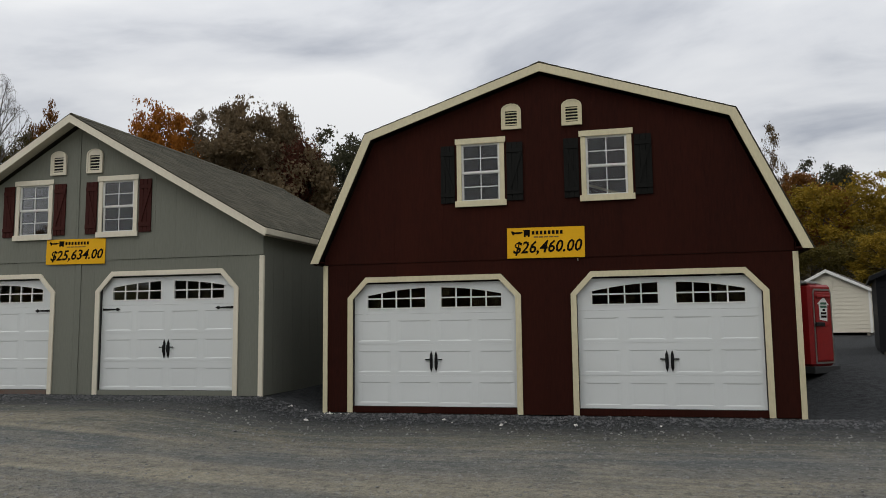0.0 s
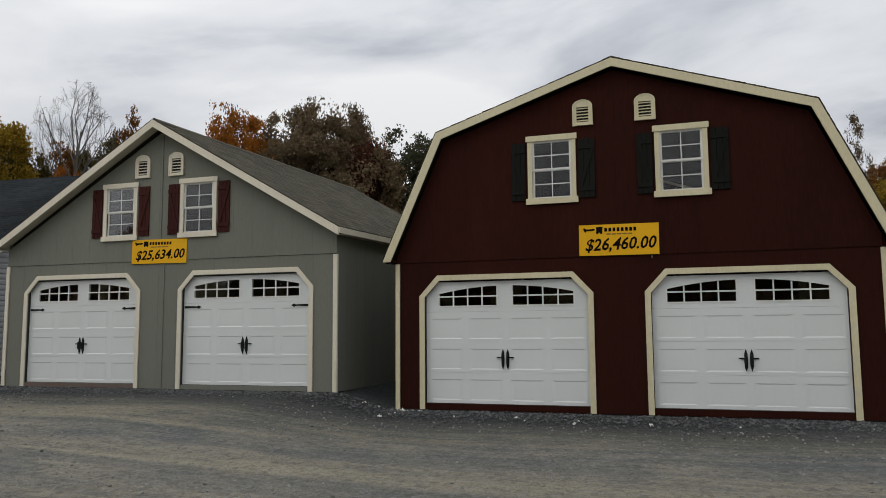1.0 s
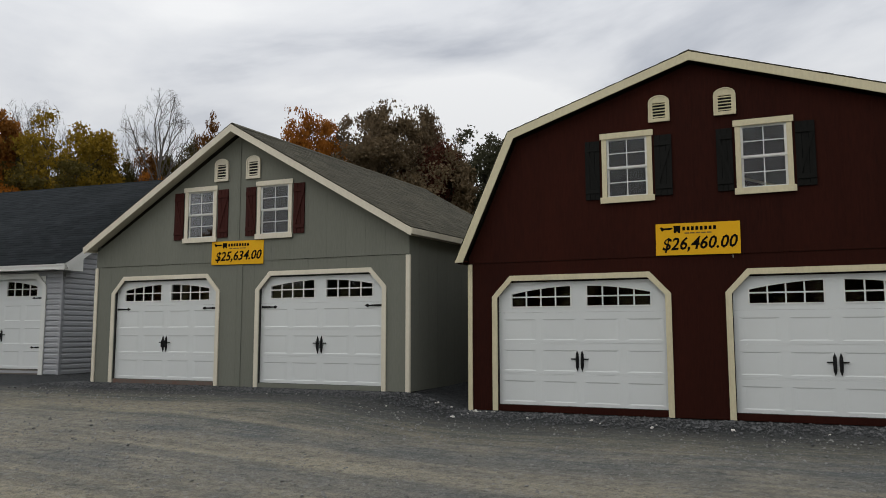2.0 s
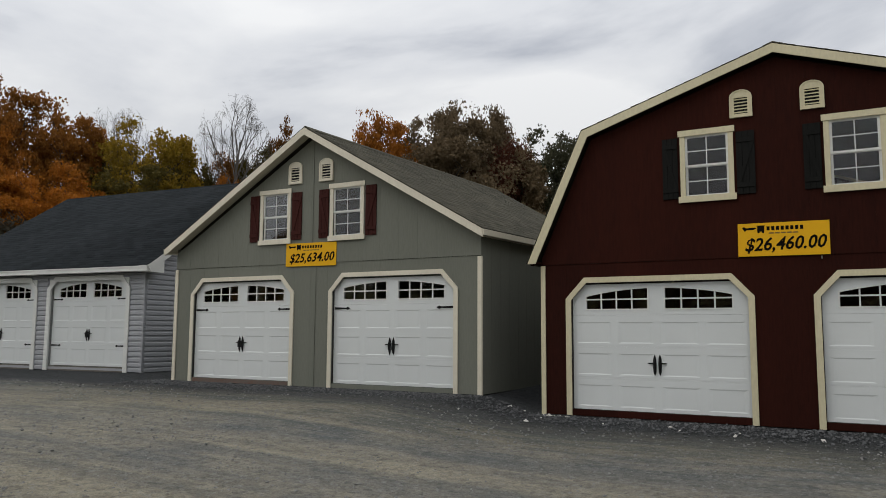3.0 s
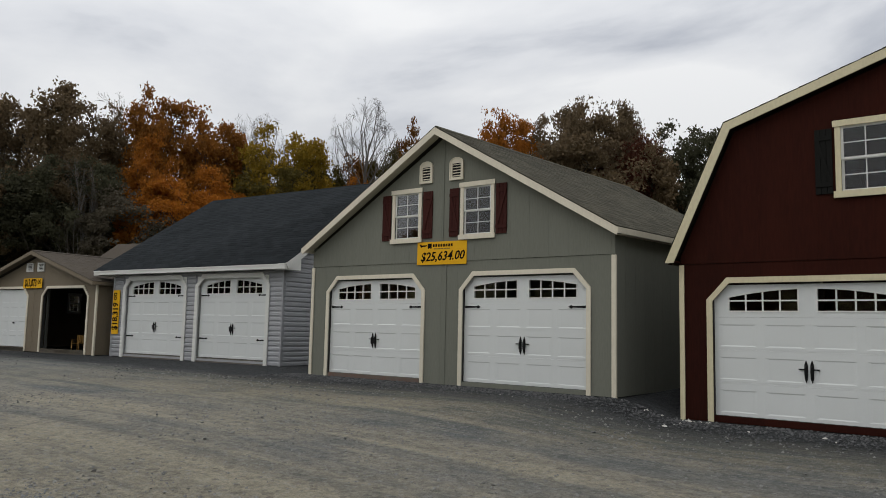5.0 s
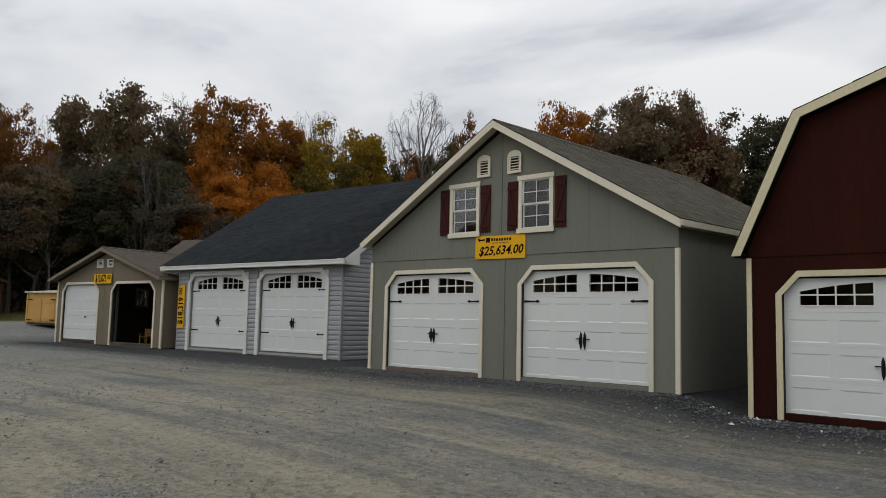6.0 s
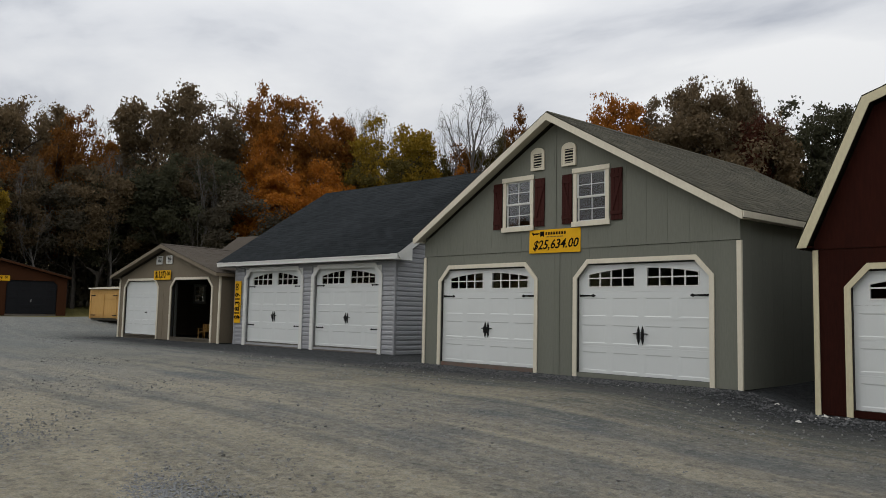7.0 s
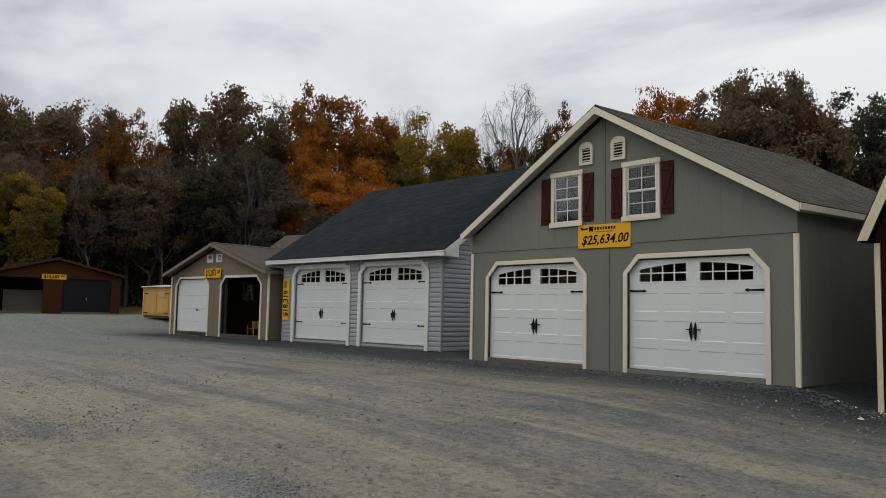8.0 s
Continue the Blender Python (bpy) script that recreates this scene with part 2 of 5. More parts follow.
def lettering(name, body, size, material, parent, x, z, y, shear=0.0, bold=0.0, turn=0.0, wide=1.0, spacing=1.0):
    """Printed characters, standing in the x-z plane and facing -y; centred at x, z."""
    cu = bpy.data.curves.new(name, "FONT")
    cu.body, cu.size, cu.shear, cu.offset, cu.extrude = body, size, shear, bold, 0.0015
    cu.space_character = spacing
    cu.align_x, cu.align_y, cu.resolution_u = "CENTER", "CENTER", 2
    tmp = new("lettering_curve", cu)
    me = bpy.data.meshes.new_from_object(tmp)
    bpy.data.objects.remove(tmp)
    me.transform(pose(x, y, z, 90, 0, 0) @ pose(0, 0, 0, 0, 0, turn) @ Matrix.Diagonal((wide, 1, 1, 1)))
    # each character is a piece of its own
    bm = bmesh.new()
    bm.from_mesh(me)
    bpy.data.meshes.remove(me)
    left = set(bm.verts)
    while left:
        isle, edge = set(), [left.pop()]
        while edge:
            v = edge.pop()
            isle.add(v)
            for e in v.link_edges:
                w = e.other_vert(v)
                if w in left:
                    left.discard(w)
                    edge.append(w)
        one = bmesh.new()
        twin = {v: one.verts.new(v.co) for v in sorted(isle, key=lambda v: v.index)}
        for f in bm.faces:
            if f.verts[0] in isle:
                one.faces.new([twin[v] for v in f.verts])
        part(name, one, material, parent)
    bm.free()


# ---- building pieces ----
def top_at(profile, u):
    for (u0, z0), (u1, z1) in zip(profile, profile[1:]):
        if u0 <= u <= u1:
            return z0 + (z1 - z0) * (u - u0) / max(u1 - u0, 1e-6)
    return profile[0][1] if u < profile[0][0] else profile[-1][1]


def siding(parent, material, x0, x1, z0, top, y, holes=(), sheet=1.22, groove=0.4067, thick=0.014, name="siding_panel", place=None):
    """Grooved sheets of siding, each a part; top is a number or a polyline of (u, z); holes are (u0, u1, z0, z1)."""
    prof = top if isinstance(top, (list, tuple)) else [(x0, top), (x1, top)]
    n = max(1, math.ceil((x1 - x0 - 0.05) / sheet))
    for i in range(n):
        a, b = x0 + i * sheet, min(x0 + (i + 1) * sheet, x1)
        bm = bmesh.new()
        g = a
        strips = []
        while g < b - 1e-4:
            e = min(g + groove, b)
            strips += [(g, e - 0.004, thick), (e - 0.004, e, thick - 0.0025)]
            g = e
        for s0, s1, deep in strips:
            if s1 - s0 < 0.002:
                continue
            cs = sorted({s0, s1} | {c for h in holes for c in h[:2] if s0 < c < s1} | {p[0] for p in prof if s0 < p[0] < s1})
            for c0, c1 in zip(cs, cs[1:]):
                mid = (c0 + c1) / 2
                lo = z0
                spans = []
                for h in sorted((h for h in holes if h[0] < mid < h[1]), key=lambda h: h[2]):
                    if h[2] > lo + 1e-4:
                        spans.append((lo, h[2]))
                    lo = max(lo, h[3])
                spans.append((lo, None))
                for p, q in spans:
                    q0, q1 = (top_at(prof, c0), top_at(prof, c1)) if q is None else (q, q)
                    if min(q0, q1) <= p + 0.002:
                        q0, q1 = max(q0, p + 0.002), max(q1, p + 0.002)
                    vs = [bm.verts.new((uu, yy, zz)) for yy in (y - deep, y) for uu, zz in ((c0, p), (c1, p), (c1, q1), (c0, q0))]
                    for k in ((0, 1, 2, 3), (7, 6, 5, 4), (0, 4, 5, 1), (1, 5, 6, 2), (2, 6, 7, 3), (3, 7, 4, 0)):
                        bm.faces.new([vs[j] for j in k])
        bmesh.ops.remove_doubles(bm, verts=bm.verts, dist=0.0002)
        bm.verts.index_update()
        todo = set(bm.verts)
        while todo:
            heap = [todo.pop()]
            isle = set(heap)
            while heap:
                for e in heap.pop().link_edges:
                    for v in e.verts:
                        if v in todo:
                            todo.discard(v)
                            isle.add(v)
                            heap.append(v)
            piece = bmesh.new()
            twin = {v: piece.verts.new(v.co) for v in isle}
            for f in {f for v in isle for f in v.link_faces}:
                piece.faces.new([twin[v] for v in f.verts])
            ob = part(name, piece, material, parent)
            if place is not None:
                ob.matrix_local = place
        bm.free()


def offset_line(pts, d):
    """The polyline moved down by d at right angles, mitred."""
    out = []
    for i, p in enumerate(pts):
        ns = []
        for q, r in ((pts[i - 1], p) if i else (p, pts[1]), (p, pts[i + 1]) if i < len(pts) - 1 else (pts[-2], p)):
            v = Vector((r[0] - q[0], r[1] - q[1])).normalized()
            ns.append(Vector((v.y, -v.x)))
        m = (ns[0] + ns[1]).normalized()
        k = d / max(m.dot(ns[0]), 0.3)
        out.append((p[0] + m.x * k, p[1] + m.y * k))
    return out


def rake_boards(parent, profile, w, y0, y1, material, flat_ends=False):
    low = offset_line(profile, w)
    for i in range(len(profile) - 1):
        q = [profile[i], profile[i + 1], low[i + 1], low[i]]
        if not flat_ends:
            k = (q[1][1] - q[0][1]) / (q[1][0] - q[0][0])
            if i == 0:
                q[3] = (q[0][0], low[1][1] - k * (low[1][0] - q[0][0]))
            if i == len(profile) - 2:
                q[2] = (q[1][0], low[i][1] + k * (q[1][0] - low[i][0]))
        if flat_ends and i == 0:
            k = (q[1][0] - q[0][0]) / (q[1][1] - q[0][1])
            q[3] = (low[1][0] - (low[1][1] - q[0][1]) * k, q[0][1])
        if flat_ends and i == len(profile) - 2:
            k = (q[1][0] - q[0][0]) / (q[1][1] - q[0][1])
            q[2] = (low[i][0] - (low[i][1] - q[1][1]) * k, q[1][1])
        part("rake_board", prism(bmesh.new(), q[::-1], y0, y1), material, parent)


TAB_W, TAB_H = 0.305, 0.145


def tab_mesh(material):
    bm = bmesh.new()
    w, h = TAB_W - 0.008, TAB_H + 0.03
    vs = [bm.verts.new(p) for p in ((0, 0, 0), (w, 0, 0), (w, h, 0), (0, h, 0), (0.003, 0.003, 0.008), (w - 0.003, 0.003, 0.008), (w, h, 0.003), (0, h, 0.003))]
    for k in ((3, 2, 1, 0), (4, 5, 6, 7), (0, 1, 5, 4), (1, 2, 6, 5), (2, 3, 7, 6), (3, 0, 4, 7)):
        bm.faces.new([vs[i] for i in k])
    me = bpy.data.meshes.new("shingle")
    bm.normal_update()
    bm.to_mesh(me)
    bm.free()
    me.materials.append(material)
    return me


SLOPES = []


def shingles(roof, m, length, height, material, near=0, first=None):
    """Courses of shingle tabs on a slope: m takes x along the eave, y up the slope, z out of it. The near ones are parts."""
    SLOPES.append((roof, m, length, height, material, near, first))


def lay_shingles(roof, m, length, height, material, near, first):
    me = tab_mesh(material)
    rnd = random.Random(7)
    verts, faces = [], []
    base = [v.co.copy() for v in me.vertices]
    polys = [tuple(p.vertices) for p in me.polygons]
    places = []
    for r in range(int(height / TAB_H)):
        off = (r % 2) * TAB_W / 2
        for c in range(int((length + off) / TAB_W) + 1):
            x0, x1 = max(c * TAB_W - off, 0.0), min((c + 1) * TAB_W - off, length)
            if x1 - x0 > 0.03:
                places.append((x0, r * TAB_H, (x1 - x0) / TAB_W))
    if first:
        places.sort(key=first)
    for i, (x, y, part_w) in enumerate(places):
        lm = m @ pose(x + rnd.uniform(-0.003, 0.003), y + rnd.uniform(-0.004, 0.004), 0.003 + rnd.uniform(0, 0.003), rnd.uniform(-0.4, 0.4), 0, rnd.uniform(-0.4, 0.4)) @ Matrix.Diagonal((part_w, 1, 1, 1))
        if i < near:
            ob = new("shingle", me)
            ob.parent = roof
            ob.matrix_local = lm
        else:
            k = len(verts)
            verts += [tuple(lm @ v) for v in base]
            faces += [tuple(k + j for j in p) for p in polys]
    if verts:
        rest = bpy.data.meshes.new("shingle_field")
        rest.from_pydata(verts, [], faces)
        rest.materials.append(material)
        ob = new("shingle_field", rest)
        ob.parent = roof
        ob["kind"] = "stuff"


def slope_pose(p0, p1, y0, y1, side):
    """The pose of a roof slope whose profile runs from the eave p0 up to p1; side -1: the left slope, 1: the right."""
    up = Vector((p1[0] - p0[0], 0, p1[1] - p0[1])).normalized()
    al = Vector((0, 1, 0)) if side > 0 else Vector((0, -1, 0))
    out = al.cross(up)
    o = Vector((p0[0], y0 if side > 0 else y1, p0[1]))
    return Matrix.Translation(o) @ Matrix((al, up, out)).transposed().to_4x4()


def garage_door(parent, material, x0, x1, z0, z1, y, lites=True, straps=(), handle=True, paint="door", sections=4, arch=0.11):
    """A sectional overhead door with recessed panels, a lit top section, a pair of pull handles and strap hinges."""
    W = x1 - x0
    body = part("garage_door", boxed(x0 - 0.003, x1 + 0.003, y + 0.045, y + 0.06, z0, z1 - (z1 - z0) / sections * (1 if lites else 0)), M[paint], parent, "white panelled overhead door" if paint == "door" else "charcoal panelled overhead door")
    hs = (z1 - z0) / sections
    cx = (x0 + x1) / 2
    for r in range(sections):
        a, b = z0 + r * hs + 0.0012, z0 + (r + 1) * hs - 0.0012
        bm = bmesh.new()
        if r == sections - 1 and lites:
            holes, gw = [], W * 0.365
            zb = a + 0.20 * hs
            for g0 in (cx - 0.05 * W - gw, cx + 0.05 * W):
                pts = [(g0 + gw, zb), (g0, zb)]
                for i in range(9):
                    u = g0 + gw * i / 8
                    pts.append((u, b - 0.15 * hs - arch * ((u - cx) / (0.415 * W)) ** 2))
                holes.append(pts[::-1])
            prism(bm, [(x0 + 0.002, a), (x1 - 0.002, a), (x1 - 0.002, b), (x0 + 0.002, b)], y, y + 0.042, holes)
            sec = part("section", bm, M[paint], body)
            for h in holes:
                us = [p[0] for p in h]
                g0, g1 = min(us), max(us)
                top = lambda u: b - 0.15 * hs - arch * ((u - cx) / (0.415 * W)) ** 2
                zm = zb + 0.5 * (b - 0.15 * hs - zb) * 0.94
                for i in range(4):
                    a0, a1 = g0 + (g1 - g0) * i / 4, g0 + (g1 - g0) * (i + 1) / 4
                    part("pane", prism(bmesh.new(), [(a0, zb), (a1, zb), (a1, top(a1)), ((a0 + a1) / 2, top((a0 + a1) / 2)), (a0, top(a0))], y + 0.018, y + 0.022), M["glass"], body, "dark glass pane")
                mu = bmesh.new()
                for i in range(1, 4):
                    u = g0 + (g1 - g0) * i / 4
                    box(mu, u - 0.011, u + 0.011, y - 0.002, y + 0.016, zb - 0.004, top(u) + 0.004)
                box(mu, g0 - 0.004, g1 + 0.004, y - 0.003, y + 0.015, zm - 0.011, zm + 0.011)
                part("muntin_grid", mu, M["white"], body)
                fr = bmesh.new()
                inner = [(u, z) for u, z in h]
                outer = [(u + math.copysign(0.018, u - (g0 + g1) / 2), z + (0.018 if z > zb + 0.01 else -0.018)) for u, z in inner]
                prism(fr, outer, y - 0.008, y - 0.0005, [inner])
                part("lite_frame", fr, M["white"], body)
        else:
            cols = 4
            m = 0.055 * W / 2.7
            pw = (W - 2 * m - (cols - 1) * m * 2.0) / cols
            p0, p1 = a + 0.10 * hs, b - 0.22 * hs
            holes = []
            for c in range(cols):
                u0 = x0 + m + c * (pw + 2 * m) + m * 0.2
                holes.append([(u0, p0), (u0 + pw, p0), (u0 + pw, p1), (u0, p1)])
            prism(bm, [(x0 + 0.002, a), (x1 - 0.002, a), (x1 - 0.002, b), (x0 + 0.002, b)], y, y + 0.04, holes)
            for h in holes:
                (u0, q0), (u1, q1) = h[0], h[2]
                s, e, d = 0.018, 0.062, 0.0065
                o = [bm.verts.new((u, y, z)) for u, z in h]
                i = [bm.verts.new((u, y + d, z)) for u, z in ((u0 + e, q0 + s), (u1 - e, q0 + s), (u1 - e, q1 - s), (u0 + e, q1 - s))]
                for k in range(4):
                    j = (k + 1) % 4
                    bm.faces.new((o[k], o[j], i[j], i[k]))
                bm.faces.new(i)
            bmesh.ops.remove_doubles(bm, verts=bm.verts, dist=0.0002)
            sec = part("section", bm, M[paint], body)
    if handle:
        hz = z0 + 0.36 * (z1 - z0)
        for s in (-1, 1):
            bm = bmesh.new()
            cxs = cx + s * 0.040
            out = [(cxs - 0.022, hz - 0.10), (cxs, hz - 0.165), (cxs + 0.022, hz - 0.10), (cxs + 0.026, hz), (cxs + 0.022, hz + 0.10), (cxs, hz + 0.165), (cxs - 0.022, hz + 0.10), (cxs - 0.026, hz)]
            prism(bm, out, y - 0.012, y - 0.001)
            tube(bm, [Vector((cxs, y - 0.01, hz - 0.08)), Vector((cxs, y - 0.05, hz - 0.06)), Vector((cxs, y - 0.05, hz + 0.06)), Vector((cxs, y - 0.01, hz + 0.08))], [0.012] * 4)
            box(bm, min(cxs, cxs + s * 0.10), max(cxs, cxs + s * 0.10), y - 0.016, y - 0.002, hz + 0.02, hz + 0.038)
            part("pull_handle", bm, M["black"], body, "black iron spade handle")
    for s, z in [(s, z0 + f * (z1 - z0)) for f in straps for s in (-1, 1)]:
        e = x0 + 0.02 if s < 0 else x1 - 0.02
        bm = prism(bmesh.new(), [(e, z - 0.022), (e - s * 0.27, z - 0.012), (e - s * 0.30, z - 0.03), (e - s * 0.36, z), (e - s * 0.30, z + 0.03), (e - s * 0.27, z + 0.012), (e, z + 0.022)][::s], y - 0.010, y - 0.001)
        part("strap_hinge", bm, M["black"], body, "black iron strap hinge")
    return body


def door_casing(parent, x0, x1, z0, z1, ch, w, y0, y1, material, filler=None):
    """The five boards of a casing with cut-off corners; x0, x1, z1 are its outer edges."""
    o = [(x0, z0), (x0, z1 - ch), (x0 + ch * 0.92, z1), (x1 - ch * 0.92, z1), (x1, z1 - ch), (x1, z0)]
    k = w * 0.42
    i = [(x0 + w, z0), (x0 + w, z1 - ch - k * 0.6), (x0 + ch * 0.92 + k * 0.9, z1 - w), (x1 - ch * 0.92 - k * 0.9, z1 - w), (x1 - w, z1 - ch - k * 0.6), (x1 - w, z0)]
    for a in range(5):
        part("casing_board", prism(bmesh.new(), [o[a], i[a], i[a + 1], o[a + 1]], y0, y1), material, parent)
    # the boards that fill the cut-off corners of the square opening
    for s, (ax, bx) in ((1, (x0, i[2][0])), (-1, (x1, i[3][0]))):
        part("corner_board", prism(bmesh.new(), [(ax + s * w * 0.5, z1 - w * 0.5), (ax + s * w * 0.5, i[1][1]), (i[1][0] if s > 0 else i[4][0], i[1][1]), (bx, z1 - w), (bx, z1 - w * 0.5)], y1 + 0.005, y1 + 0.016), filler or material, parent)
    return i


def sash_window(parent, x0, x1, z0, z1, y, trim, sill=True):
    """A double-hung window: casing, head, sill, two sashes with a cross of muntins, four panes each."""
    w = 0.075
    win = part("window", prism(bmesh.new(), [(x0, z0), (x1, z0), (x1, z1), (x0, z1)], y - 0.025, y - 0.003, [[(x0 + w, z0 + w), (x1 - w, z0 + w), (x1 - w, z1 - w), (x0 + w, z1 - w)]]), trim, parent)
    part("head_board", boxed(x0 - 0.025, x1 + 0.025, y - 0.038, y - 0.026, z1 - 0.082, z1 + 0.012, bevel=0.003), trim, win)
    part("sill", boxed(x0 - 0.03, x1 + 0.03, y - 0.045, y - 0.026, z0 - 0.012, z0 + 0.085, bevel=0.003), trim, win)
    a, b, c, d = x0 + w, x1 - w, z0 + w, z1 - w
    mid = (c + d) / 2
    for q0, q1, yy in ((c, mid + 0.012, y + 0.018), (mid - 0.012, d, y - 0.002)):
        f = 0.034
        part("sash", prism(bmesh.new(), [(a, q0), (b, q0), (b, q1), (a, q1)], yy, yy + 0.02, [[(a + f, q0 + f), (b - f, q0 + f), (b - f, q1 - f), (a + f, q1 - f)]]), M["white"], win)
        mu = boxed((a + b) / 2 - 0.008, (a + b) / 2 + 0.008, yy + 0.004, yy + 0.012, q0 + f, q1 - f)
        box(mu, a + f, b - f, yy + 0.003, yy + 0.011, (q0 + q1) / 2 - 0.008, (q0 + q1) / 2 + 0.008)
        part("muntin", mu, M["white"], win)
        for i in range(2):
            for j in range(2):
                u0, u1 = a + f + i * (b - a - 2 * f) / 2, a + f + (i + 1) * (b - a - 2 * f) / 2
                v0, v1 = q0 + f + j * (q1 - q0 - 2 * f) / 2, q0 + f + (j + 1) * (q1 - q0 - 2 * f) / 2
                p = part("pane", boxed(u0, u1, yy + 0.012, yy + 0.016, v0, v1), M["glass"], win)
                p.visible_shadow = False
    return win


def shutter(parent, x0, x1, z0, z1, y, material, label, lean=1):
    """A board-and-batten shutter with a diagonal brace."""
    n = 3
    sh = part("shutter", boxed(x0 + 0.004, x1 - 0.004, y - 0.012, y - 0.003, z0 + 0.004, z1 - 0.004), material, parent, label)
    for i in range(n):
        a, b = x0 + (x1 - x0) * i / n, x0 + (x1 - x0) * (i + 1) / n
        part("plank", boxed(a + 0.002, b - 0.002, y - 0.024, y - 0.012, z0, z1, bevel=0.003), material, sh)
    for z in (z0 + 0.10, z1 - 0.17):
        part("batten", boxed(x0 + 0.004, x1 - 0.004, y - 0.038, y - 0.0245, z, z + 0.07, bevel=0.003), material, sh)
    a, b = (x0 + 0.01, x1 - 0.01) if lean > 0 else (x1 - 0.01, x0 + 0.01)
    s = 0.05 * (1 if lean > 0 else -1)
    pts = [(a, z0 + 0.17), (a + s, z0 + 0.17), (b, z1 - 0.17), (b - s, z1 - 0.17)]
    part("brace", prism(bmesh.new(), pts if lean > 0 else pts[::-1], y - 0.037, y - 0.0245), material, sh)
    return sh


def gable_vent(parent, x0, x1, z0, z1, y, trim, arch=True):
    """A louvre with an arched head, five slats over a dark slot."""
    cx, r = (x0 + x1) / 2, (x1 - x0) / 2
    rise = 0.11 if arch else 0.0
    def shape(k):
        pts = [(x0 + k, z0 + k), (x1 - k, z0 + k)]
        zs = z1 - rise - (0 if arch else k)
        n = 8 if arch else 1
        for i in range(n + 1):
            t = math.pi * i / n
            pts.append((cx + (r - k) * math.cos(t), zs + (rise - k * 0.5) * math.sin(t) if arch else zs))
        return pts
    hole = [(x0 + 0.065, z0 + 0.055), (x1 - 0.065, z0 + 0.055), (x1 - 0.065, z1 - rise - 0.01), (x0 + 0.065, z1 - rise - 0.01)]
    v = part("gable_vent", prism(bmesh.new(), shape(0), y - 0.03, y - 0.003, [hole]), trim, parent)
    part("rim", prism(bmesh.new(), shape(0), y - 0.04, y - 0.0305, [shape(0.028)]), trim, v)
    part("backing", boxed(hole[0][0], hole[1][0], y - 0.008, y - 0.004, hole[0][1], hole[2][1]), M["black"], v)
    n = 5
    h = (hole[2][1] - hole[0][1]) / n
    for i in range(n):
        z = hole[0][1] + h * (i + 0.5)
        part("slat", boxed(hole[0][0], hole[1][0], -0.016, 0.016, -0.004, 0.004, m=pose(0, y - 0.018, z, 38, 0, 0)), trim, v)
    return v


def price_sign(m, w, h, text, label, tall=0.54, mark=True, cents="", turn=0.0, shear=0.28):
    s = thing("price_sign", m, label, "sign", "price signs")
    part("board", boxed(-w / 2, w / 2, -0.012, 0, -h / 2, h / 2, bevel=0.002), M["yellow"], s)
    if mark:
        lettering("price_digit", text, h * tall, M["ink"], s, 0.01 * w, -0.15 * h, -0.0145, shear, 0.010 * h, turn=1.5, wide=0.86 * w / (h * 2.4) * 1.02)
        bm = bmesh.new()
        box(bm, -0.28 * w, -0.20 * w, -0.0145, -0.013, 0.24 * h, 0.40 * h)
        box(bm, -0.285 * w, -0.195 * w, -0.0145, -0.013, 0.40 * h, 0.425 * h)
        for cx in (-0.265 * w, -0.215 * w):
            prism(bm, [(cx + 0.035 * h * math.cos(k * 0.785), 0.225 * h + 0.035 * h * math.sin(k * 0.785)) for k in range(8)], -0.0146, -0.0131)
        part("emblem", bm, M["ink"], s)
        bm = prism(bmesh.new(), [(-0.42 * w, 0.25 * h), (-0.40 * w, 0.30 * h), (-0.33 * w, 0.30 * h), (-0.29 * w, 0.33 * h), (-0.30 * w, 0.37 * h), (-0.40 * w, 0.36 * h), (-0.43 * w, 0.40 * h), (-0.45 * w, 0.38 * h)], -0.0145, -0.013)
        part("emblem", bm, M["ink"], s)
        for i in range(8):
            x = (-0.175 + 0.052 * i) * w
            part("name_bar", boxed(x, x + 0.034 * w, -0.0145, -0.013, 0.27 * h, 0.39 * h), M["ink"], s)
        for i in range(5):
            x = (-0.15 + 0.066 * i) * w
            part("name_bar", boxed(x, x + 0.055 * w, -0.0145, -0.013, 0.165 * h, 0.205 * h), M["olive_ink"], s)
    else:
        across = turn == 0.0
        L, T = (w, h) if across else (h, w)
        d = -0.10 * L
        lettering("price_digit", text, T * tall, M["ink"], s, d if across else 0, 0 if across else d, -0.0145, 0, 0.030 * T, turn, wide=0.72 * L / (T * tall * len(text) * 0.53))
        if cents:
            d = 0.36 * L
            lettering("cents_digit", cents, T * tall * 0.62, M["ink"], s, d if across else -0.12 * T, 0.12 * T if across else d, -0.0145, 0, 0.014 * T, turn)
    return s


